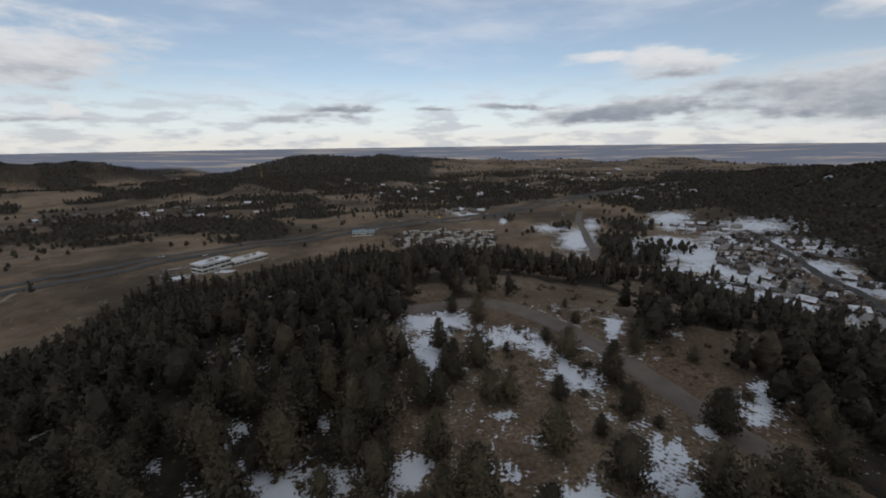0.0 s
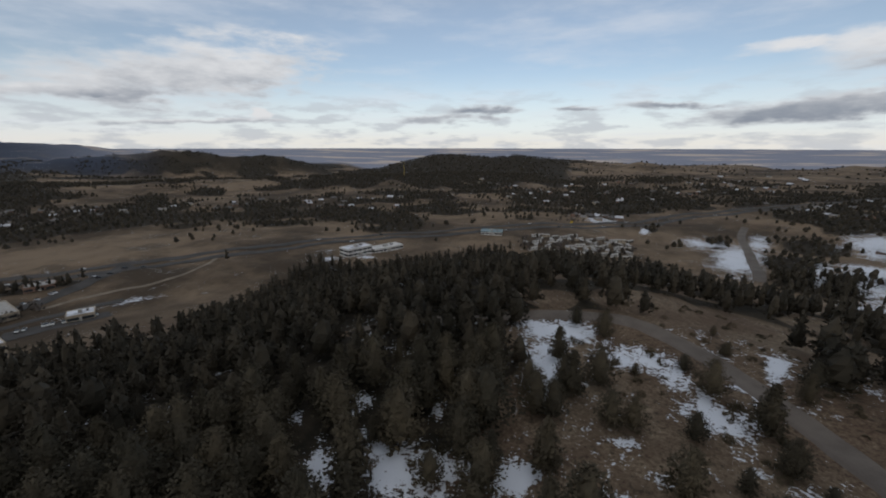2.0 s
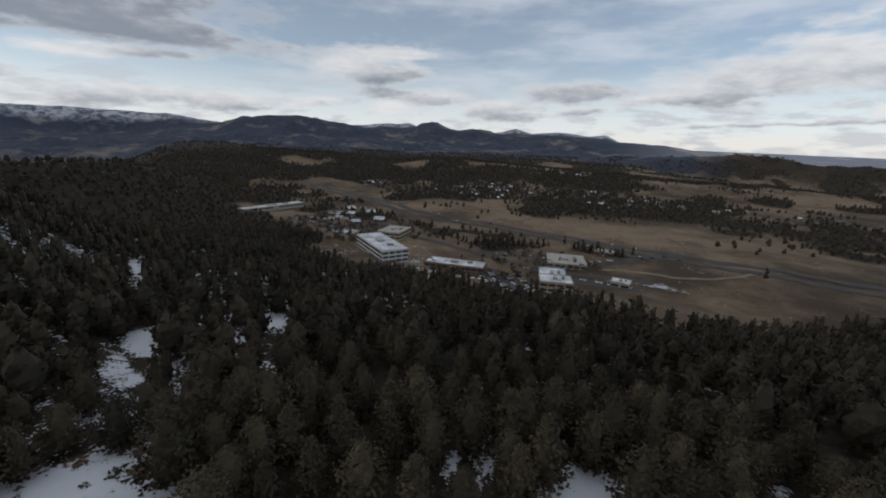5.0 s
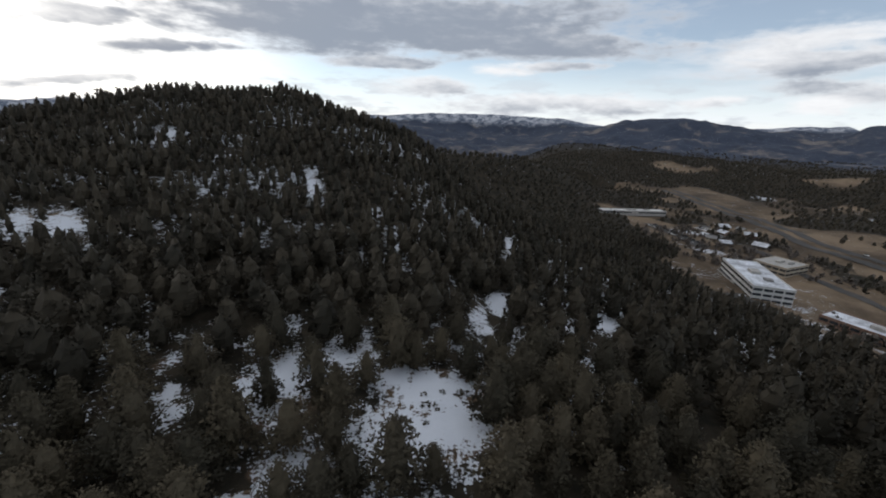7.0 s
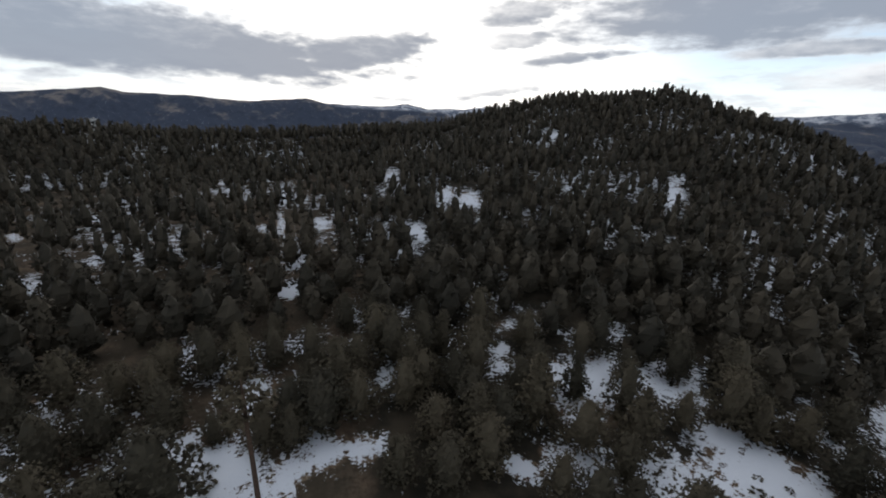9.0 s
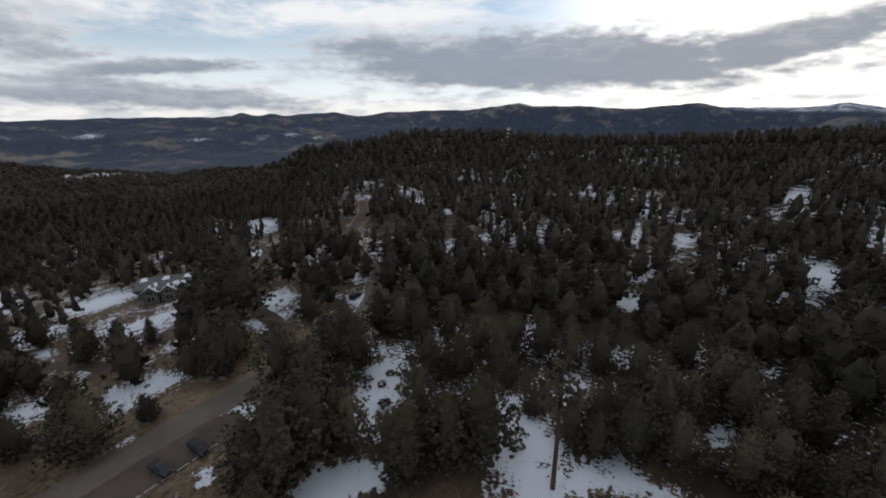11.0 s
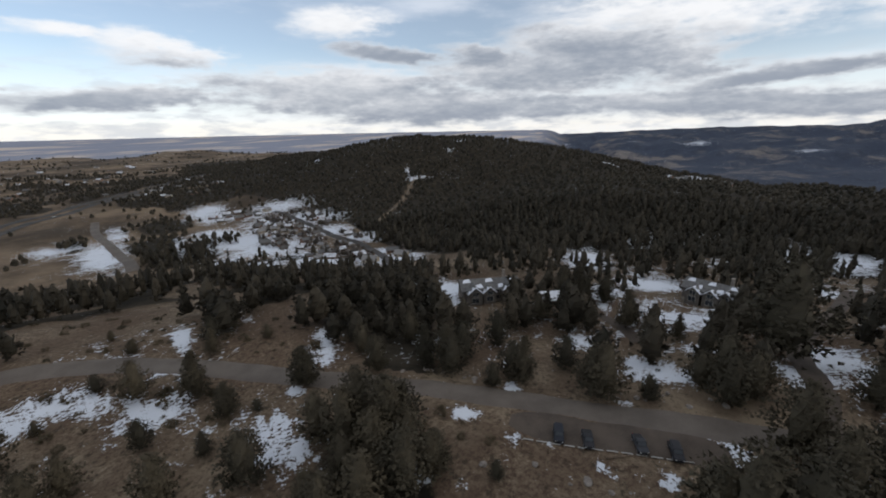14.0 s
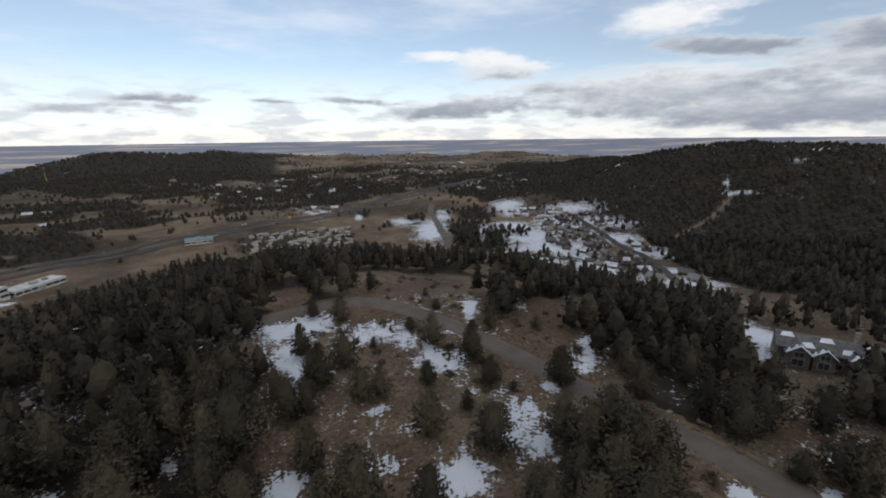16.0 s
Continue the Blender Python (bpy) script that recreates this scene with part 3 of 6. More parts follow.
SNOW_RIDGE = [  # on the ridge
    (-157.9, 139, 3.7, 11.9, 0.95), (-156.8, 112, 2.8, 5, 0.85), (-162.1, 171, 3.6, 7.4, 0.8), (-163.8, 182, 1.7, 4.6, 0.75),
    (-156.7, 176, 1.7, 17.8, 0.8), (-157.2, 228, 2.5, 19.7, 0.7), (-153.3, 232, 2.3, 7.5, 0.7), (-154.5, 171, 2.5, 5.8, 0.65),
    (-158.8, 202, 1.4, 8.3, 0.6), (-149.9, 368, 4.5, 10.3, 0.6), (-150.3, 286, 3, 15.3, 0.6), (-141.4, 145, 2.7, 5.2, 0.55),
    (-162.4, 112, 1, 2.4, 0.6),
]
SNOW_WEST = [  # below the western hill
    (134.5, 69, 9.8, 5.5, 1), (130.2, 59, 5.4, 7.3, 1), (140, 72, 4.4, 3.5, 0.95), (145.5, 82, 3.1, 4.7, 0.75),
    (156.3, 75, 5.6, 6.3, 0.95), (159.4, 68, 4.1, 6.3, 0.85), (161.8, 74, 2.7, 5.2, 0.75), (165.5, 49, 3.8, 2.4, 0.95),
    (157.9, 53, 5.1, 2.3, 0.85), (155.8, 96, 1.9, 5.9, 0.75), (171, 89, 4, 3.4, 0.7), (164.9, 103, 2.8, 3.3, 0.7),
    (171.1, 75, 2, 3.1, 0.6), (177.4, 71, 1.3, 2.3, 0.7), (172.7, 120, 2.2, 4.8, 0.7), (163, 76, 1.7, 3.7, 0.8),
    (161.7, 68, 1.6, 3.7, 0.8), (166.2, 93, 2.2, 1.8, 0.6),
]
SNOW_HILL = [  # on the western hill
    (-175.3, 156, 3.8, 8.4, 0.8), (177.6, 193, 4.5, 13.3, 0.85), (-179.2, 200, 4, 15.2, 0.7), (-171.5, 248, 3.8, 18, 0.7),
    (167.6, 317, 5.2, 22.3, 0.75), (161.8, 266, 6.6, 5.3, 0.55), (151.8, 227, 3, 22.6, 0.85), (154.9, 211, 3.3, 5.7, 0.6),
    (153.9, 341, 3.4, 12.9, 0.6), (143.3, 193, 2.1, 7, 0.65), (137, 182, 1.2, 7.2, 0.7), (134.1, 173, 1.4, 12, 0.75),
]
SNOW_GULLY = [  # in the gully
    (124.9, 126, 2.3, 9.8, 0.9), (124.3, 228, 2.2, 28.3, 0.65), (121.2, 131, 1.3, 10, 0.65), (126.4, 102, 1.4, 4.9, 0.7),
    (118.3, 136, 1.3, 5.1, 0.8), (115.3, 130, 1.5, 15.4, 0.8), (110.2, 133, 3.1, 7.4, 0.9), (111.4, 92, 1, 5.1, 0.7),
    (108.7, 117, 1, 6.2, 0.65), (105.7, 147, 1.4, 13.2, 0.65), (122.1, 90, 1.8, 4.1, 0.6), (128, 84, 1.8, 3.7, 0.65),
    (99.7, 134, 1.1, 5.3, 0.6), (110.6, 130, 2.7, 7.7, 0.85), (115.3, 122, 2, 7.4, 0.85), (111.7, 92, 1, 4.6, 0.8),
]
SNOW_TOWN = [  # in the town below
    (-37.6, 611, 36.9, 29.9, 0.81), (-29.9, 611, 16.2, 39.4, 0.85), (-33.8, 582, 31.2, 17.9, 0.72), (-36, 396, 32.5, 35.4, 0.85),
    (-34.5, 481, 19.5, 72.5, 0.63), (-39.9, 364, 20, 15, 0.72), (-41.5, 308, 12.8, 22.8, 0.77), (-48.6, 283, 11.5, 27.8, 0.77),
    (-51.7, 275, 11, 21.5, 0.63), (-40.7, 482, 16.3, 19.1, 0.63), (-44.6, 420, 11.3, 10.1, 0.72), (-50.8, 330, 13.1, 15.4, 0.72),
    (-30.4, 369, 15.1, 14.5, 0.72), (-18.5, 481, 15.1, 62.6, 0.9), (-14.8, 538, 19.4, 31.6, 0.72), (-20.2, 583, 8.8, 42.2, 0.77),
    (-8.5, 564, 5, 23.3, 0.81), (-25.9, 462, 4.9, 41.3, 0.81),
]
SNOW_FAR = [  # on the hills beyond
    (-56.1, 646, 18, 6, 0.75), (-54.8, 669, 3.3, 14, 0.75), (-60.6, 733, 12, 7, 0.75), (-62.1, 791, 8.8, 15.8, 0.85),
    (-39.6, 949, 12.4, 13.8, 1), (-42.2, 834, 19.5, 13.7, 0.7), (-81.9, 896, 10.5, 35.5, 0.8), (-2.5, 636, 25.3, 26.3, 0.7),
    (-78.9, 236, 1, 1.3, 1), (24, 229, 2.6, 31.2, 0.8), (96.1, 988, 15.9, 20.1, 0.8),
]
GRASS = [  # open ground
    (-19, 128, 20.2, 15.9, 1), (-9, 111, 19.9, 8.9, 1), (-11.3, 81, 18.7, 11.5, 0.8), (-24.3, 60, 18.2, 10.8, 0.85),
    (-60, 62, 12.3, 10.9, 1), (-70.2, 87, 15.2, 8.5, 1), (-29.6, 86, 15.1, 7.2, 1), (-78.3, 68, 10.6, 5.6, 1),
    (-71.5, 58, 22.4, 10.4, 1), (-78.7, 80, 21.2, 7, 0.8), (-33.4, 102, 16, 10.6, 0.8), (-40.5, 74, 13.8, 9.3, 0.7),
    (-0.9, 64, 19.9, 9, 0.75), (16.5, 52, 12.6, 3.2, 0.6), (131.4, 63, 10.5, 10.3, 1), (157.6, 68, 7.2, 9, 0.7),
    (-60.3, 145, 7.3, 18, 1), (-66.5, 155, 10.8, 19.2, 1),
]
WOODS_EAST = [  # clumps in the valley to the east
    (56.8, 861, 86.4, 87, 0.8), (43.2, 762, 52.5, 68.2, 0.8), (29.1, 685, 53.6, 55, 0.7), (19.9, 747, 59.8, 55.5, 0.9),
    (3.4, 898, 90.6, 111.2, 0.8), (-6.3, 931, 117.6, 141.9, 0.85), (62.9, 1109, 69.3, 102.9, 0.9), (50.3, 657, 34.2, 27.2, 0.6),
    (-16, 544, 10, 32, 1), (-9.3, 595, 6.7, 27.8, 1), (-23.6, 973, 90.8, 109.6, 0.9), (-19, 1015, 38.1, 79.4, 0.85),
    (-29.7, 463, 20.5, 35.3, 1), (-24.3, 505, 13.1, 32.4, 1), (-16.4, 547, 9.7, 32.2, 1), (-35.9, 616, 24.1, 30.2, 0.6),
]
WOODS_NORTH = [  # clumps in the valley to the north
    (83.1, 885, 140.1, 142, 0.7), (69, 1073, 145.1, 101.3, 0.95), (63.4, 437, 34.8, 18.8, 1), (79.2, 473, 32.6, 11.4, 0.7),
    (96.3, 2087, 164.6, 348.4, 1), (98.7, 667, 20.4, 40.4, 0.95), (88.9, 509, 14.9, 12, 0.9), (58.8, 853, 112, 93.2, 0.75),
    (43.5, 715, 130.5, 65.9, 0.55), (22.8, 873, 84.2, 58.9, 0.85), (37.7, 831, 63, 50.3, 0.7), (76.4, 2288, 155.8, 143, 0.95),
    (79, 430, 18.4, 21.1, 1), (73.4, 684, 50, 81.5, 0.75), (76.9, 1132, 97.5, 78.2, 0.8), (92.7, 1294, 159.9, 67.1, 0.9),
    (106.3, 823, 63.6, 79.1, 0.9),
]

OPEN = [  # meadows between the valley woods
    (104.5, 1335, 74.4, 60, 1), (101.8, 931, 81.8, 121.4, 1), (86.5, 1216, 161.4, 56.7, 1), (90.5, 631, 120.9, 71, 1),
    (77.4, 539, 90.2, 46.4, 1), (67.1, 512, 41.5, 34.5, 1), (55.2, 1097, 99.5, 148.3, 1), (47.8, 1034, 115.5, 135.5, 1),
    (40.8, 997, 92.9, 116.2, 1), (31.1, 862, 79.2, 68.5, 1), (57.9, 598, 47.9, 65.4, 1), (55.3, 387, 47, 28.1, 1), (22.7, 782, 40.6, 21.2, 1),
]
WOODS_VALLEY = [  # clumps along the highway and the business street
    (98.6, 684, 20.4, 53.2, 1), (97.3, 556, 34.3, 28.8, 1), (85.1, 479, 35.2, 24.4, 0.8), (77.9, 432, 39.6, 12, 1),
    (103.3, 642, 35, 32.2, 1), (55, 755, 59.3, 75.1, 0.8), (39.8, 684, 47.8, 93.6, 0.8), (31.4, 693, 64.5, 67.7, 0.8),
    (25.4, 600, 44.7, 86.8, 1), (84.4, 923, 77.5, 154.1, 0.75), (68.7, 857, 56.6, 128, 0.7),
]
SNOW_STREETS = [  # broad snow between the town houses
    (-29.1, 653, 22.4, 42.2, 0.85), (-30.1, 495, 22.1, 28.2, 0.9), (-33.1, 442, 29.7, 39.9, 0.95), (-36.5, 521, 31.6, 58.7, 0.72),
    (-41.4, 527, 34.6, 35, 0.72), (-36.2, 612, 24.4, 25.3, 0.8), (-43.7, 438, 20, 21.2, 0.85), (-47.7, 393, 19, 15.5, 0.9),
    (-50.1, 283, 14.2, 19.3, 0.85), (-41.1, 309, 17.4, 31.2, 0.8), (-35.5, 318, 19.5, 26.3, 0.7), (-53.1, 286, 14.8, 21.3, 0.85),
]
SNOW_LOTS = [  # heaps round the valley lots
    (79.5, 262, 2, 8, 0.9), (77, 285, 2, 9, 0.9), (74, 262, 3, 6, 0.8), (82.5, 300, 14, 3, 0.8), (69.5, 300, 3, 12, 0.7), (88, 320, 20, 3, 0.7), (72, 350, 16, 5, 0.6), (95, 400, 26, 8, 0.6), (100, 470, 22, 12, 0.65), (103, 560, 26, 14, 0.6), (62, 330, 14, 6, 0.6), (57, 350, 16, 6, 0.6), (34, 395, 9, 6, 0.8), (29, 395, 6, 5, 0.7),
]
SNOW_BITS = [  # broken snow by the road and the strip
    (-36.4, 77, 2, 1.6, 0.8), (-42.3, 72, 1, 1.6, 0.7), (-24.1, 115, 1.7, 7.2, 0.9), (-17.6, 90, 1.9, 6.9, 0.8),
    (-21.7, 100, 3.2, 1.7, 0.8), (-29, 72, 1.5, 3.6, 0.75), (-30.2, 61, 2, 1, 0.9), (-85, 55, 1.3, 1, 0.7), (-70.8, 58, 1, 1.6, 0.7),
    (-75.7, 58, 1.3, 1, 0.6), (-93.8, 56, 1.4, 1, 0.7), (-99.9, 69, 3, 2.3, 0.65), (-70.4, 73, 2, 1, 0.7), (-91, 89, 7.9, 4.3, 0.9),
    (-106.3, 117, 5.2, 12.1, 0.9), (-105.1, 102, 4, 5.8, 0.85),
]

SNOW_OPEN = [  # open snow on the western slope
    (136.4, 57, 10.1, 9.2, 0.95), (160.1, 73, 5.8, 6.4, 0.9), (156.5, 52, 7, 5.1, 0.85), (145.3, 79, 3.5, 5, 0.8),
    (171.3, 78, 3.4, 4.2, 0.7), (127.7, 108, 2.4, 10, 0.7), (134.2, 66, 8.4, 8.5, 0.95), (153.9, 80, 10.2, 6, 0.85),
    (157.3, 53, 7.6, 3.9, 0.8), (171.1, 73, 4.5, 3.6, 0.75), (165.4, 91, 10.7, 3, 0.6), (-160.1, 52, 4.3, 3.9, 0.85),
    (-151.6, 70, 3.1, 4.3, 0.9), (-143.9, 89, 2, 5.8, 0.75), (-166.9, 51, 3, 3, 0.75), (-157.2, 137, 3, 9.1, 0.8), (-162.3, 169, 3.9, 8.8, 0.7),
    (-144.4, 52, 4.5, 7, 1), (-148.5, 46, 5, 4, 0.95), (-151.6, 70, 2.5, 6, 0.9), (-155.7, 50, 4, 3, 0.8), (-141.2, 60, 2.5, 5, 0.9),
]
SNOW_CURVE = [  # inside the curve of the road
    (2.2, 98, 4.8, 14.6, 0.84), (-1.1, 108, 5.4, 4.7, 0.67), (-9.4, 100, 11, 5.7, 0.55), (-17.4, 88, 6.4, 7.6, 0.5), (-31.2, 69, 3.2, 7.9, 0.67),
    (-41.2, 94, 3.0, 10, 0.67), (-24.8, 53, 6.1, 3.4, 0.59), (-10, 55, 3.4, 2.3, 0.5), (-59.8, 159, 12, 13.4, 0.67), (-62.5, 63, 2.2, 1.5, 0.67),
]
WOODS_TOWN = [
    (-24.9, 599, 30, 45, 0.8), (-23.6, 490, 26, 36, 0.85), (-26.2, 413, 28, 30, 0.9), (-25, 830, 55, 80, 0.7), (-30, 776, 42, 55, 0.75), (25.6, 611, 50, 38, 0.8), (21.4, 715, 50, 42, 0.75), (16, 674, 45, 30, 0.8),
    (6.7, 600, 14, 10, 0.9), (-3.2, 904, 50, 40, 0.75), (-13.7, 922, 50, 40, 0.75), (-16.7, 574, 9, 16, 1), (-9, 1378, 80, 100, 0.7), (-33, 1300, 90, 150, 0.9), (-30, 1000, 60, 110, 0.75),
    (-29.7, 463, 20.5, 25, 0.9), (-24.3, 505, 13.1, 32.4, 0.9), (-16.4, 547, 9.7, 32.2, 1), (-9.3, 595, 6.7, 27.8, 1), (-37, 345, 26, 12, 0.6)]
GRASS_KNOLL = [(-22, 152, 26, 22, 1), (-8, 142, 14, 16, 0.9), (-35, 122, 13, 14, 0.8), (-28, 185, 10, 16, 0.7), (2, 138, 10, 10, 0.7)]
SNOW_CLEARINGS = [  # open snow on the far southern ridges
    (-90.6, 3140, 80, 45, 0.62), (-100.7, 2916, 62, 42, 0.62), (-84.5, 3155, 55, 40, 0.55), (-107.5, 3005, 45, 40, 0.5), (-111, 3035, 45, 40, 0.5), (-75.6, 3143, 45, 45, 0.5),
    (-114, 2949, 30, 40, 0.5), (-81.6, 762, 9, 6, 1.2), (-91.5, 755, 10, 8, 1.1), (-88.5, 740, 7, 7, 1),
]
SNOW = [(a, d, w * 1.4, l, k * 1.1) for a, d, w, l, k in SNOW_HILL + SNOW_GULLY] + SNOW_RIDGE + SNOW_CLEARINGS + SNOW_KNOLL + SNOW_GLADE + SNOW_ROAD + SNOW_HOUSES + SNOW_SLOPE + SNOW_WEST + SNOW_TOWN + SNOW_FAR + SNOW_OPEN + SNOW_CURVE + SNOW_STREETS + SNOW_BITS + SNOW_LOTS
BUILT = [
    (96, 375, 55, 45, 1), (86, 335, 36, 18, 1), (71, 285, 34, 28, 1), (77, 300, 20, 45, 1), (69, 395, 32, 24, 1), (27.5, 412, 34, 16, 1), (92, 455, 30, 20, 1),
    (-1, 462, 50, 26, 1), (11, 500, 24, 18, 1), (109, 660, 50, 20, 1), (-138.7, 420, 6, 14, 1), (-65, 134, 9, 7, 0.9), (-94, 150, 8, 8, 0.9),
]
ROAD = [(-60, 96), (-38, 108), (-17, 117), (-6, 121), (6, 122), (19, 121), (31, 110), (38, 96), (45, 79), (50.5, 62), (57.5, 45), (62.7, 29), (67.6, 15), (70.8, -2), (74, -17), (77.5, -36), (84, -46), (95, -56), (106, -64), (124, -68), (149, -78), (173, -97), (200, -112)]
SIDE_ROAD = [(76, -24), (92, -27), (110, -27), (130, -32), (152, -41), (180, -52), (205, -60)]
HOUSE_DRIVE = [(106, 5), (112, 8), (118, 13), (124, 20), (122, 34), (118, 46)]
HIGHWAY = [(-900, -260), (-709, -95), (-569, -8), (-505, 82), (-453, 151), (-369, 235), (-290, 335), (-232, 410), (-143, 472), (-46, 535), (29, 566), (102, 625), (160, 700), (214, 736), (300, 800), (420, 880), (560, 930)]
HIGHWAY_NORTH = [(-912, -244), (-724, -80), (-584, 5), (-520, 94), (-468, 164), (-384, 248), (-304, 348), (-245, 426), (-154, 489), (-56, 553), (17, 585), (88, 642), (146, 716), (204, 752), (292, 816), (412, 896), (552, 946)]
TOWN_ROAD = [(142, 372), (151, 398), (165, 455), (178, 510), (196, 585), (220, 650)]
STREET = [(352, 470), (345, 436), (317, 369), (306, 337), (284, 288), (275, 250), (242, 203), (205, 160)]
LOT_ROWS = [(-385, 66), (-380, 104), (-358, 141), (-356, 189), (-377, 247)]
LOT_EAST = [(-308, 126), (-291, 147), (-280, 168)]
LOT_WEST = [(-330, -40), (-318, -20), (-310, 0)]
LOT_MIDDLE = [(-305, 72), (-275, 64), (-246, 56)]
LOT_NORTH = [(-560, -170), (-520, -130), (-480, -90)]
PATH_MEADOW = [(-340, 160), (-324, 195), (-312, 218), (-308, 253), (-320, 290)]
TRAIL = [(344, 292), (373, 300), (423, 321), (468, 338), (502, 352), (532, 364)]
BUSINESS_ROAD = [(-330, 60), (-290, 66), (-262, 70), (-235, 62)]
BUSINESS_STREET = [(-520, -60), (-450, -4), (-415, 30), (-375, 70), (-340, 100), (-322, 140), (-300, 190)]


def cover(x, y, spots):
    v = np.zeros_like(x)
    for a, d, across, along, k in spots:
        cx, cy = place(a, d)
        ux, uy = place(a, 1)
        p, q = ((x - cx) * ux + (y - cy) * uy) / along, ((x - cx) * uy - (y - cy) * ux) / across
        v = np.maximum(v, k * np.clip(1.75 - 1.2 * np.sqrt(p * p + q * q), 0, 1))
    return v


def snow_cover(x, y):
    v = np.zeros_like(x)
    for a, d, across, along, k in SNOW:
        cx, cy = place(a, d)
        ux, uy = place(a, 1)
        p, q = ((x - cx) * ux + (y - cy) * uy) / along, ((x - cx) * uy - (y - cy) * ux) / across
        v = np.maximum(v, k * np.clip(1.27 - 0.64 * np.sqrt(p * p + q * q), 0, 1.14))
    return v


def beside(x, y, line):
    """Distance from a line of points."""
    best = np.full(np.shape(x), 1e9)
    for (ax, ay), (bx, by) in zip(line, line[1:]):
        t = np.clip(((x - ax) * (bx - ax) + (y - ay) * (by - ay)) / ((bx - ax) ** 2 + (by - ay) ** 2), 0, 1)
        best = np.minimum(best, np.hypot(x - ax - t * (bx - ax), y - ay - t * (by - ay)))
    return best


def on_road(x, y):
    v = np.minimum(beside(x, y, ROAD), beside(x, y, SIDE_ROAD))
    v = np.minimum(v, beside(x, y, HOUSE_DRIVE) + 1)
    w = np.minimum(beside(x, y, HIGHWAY), beside(x, y, HIGHWAY_NORTH)) - 8
    w = np.minimum(w, np.minimum(beside(x, y, TOWN_ROAD), beside(x, y, STREET)))
    w = np.minimum(w, np.minimum(beside(x, y, LOT_ROWS), beside(x, y, TRAIL) + 2))
    return np.minimum(v, np.minimum(w, beside(x, y, BUSINESS_STREET)))


def grain(x, y, size):
    return 0.5 + 0.25 * (np.sin(x / size + 1.3 * np.sin(y / size * 0.7)) + np.sin(y / size * 1.2 + 1.7 * np.sin(x / size * 0.6 + 2)))


def plain_cover(d, az):
    """How far the land has turned into the low plain, 0 to 1."""
    start_at = around(az, [(-95, 2900), (-80, 2300), (-60, 1900), (-48, 2450), (-30, 2620), (-10, 2580), (2, 2250), (9, 2350), (20, 2350), (27, 2250), (32, 2750), (40, 2900), (60, 3100), (180, 9000)])
    return smooth(start_at, start_at + 260, d) * smooth(66, 50, az) * smooth(-77, -71, az)


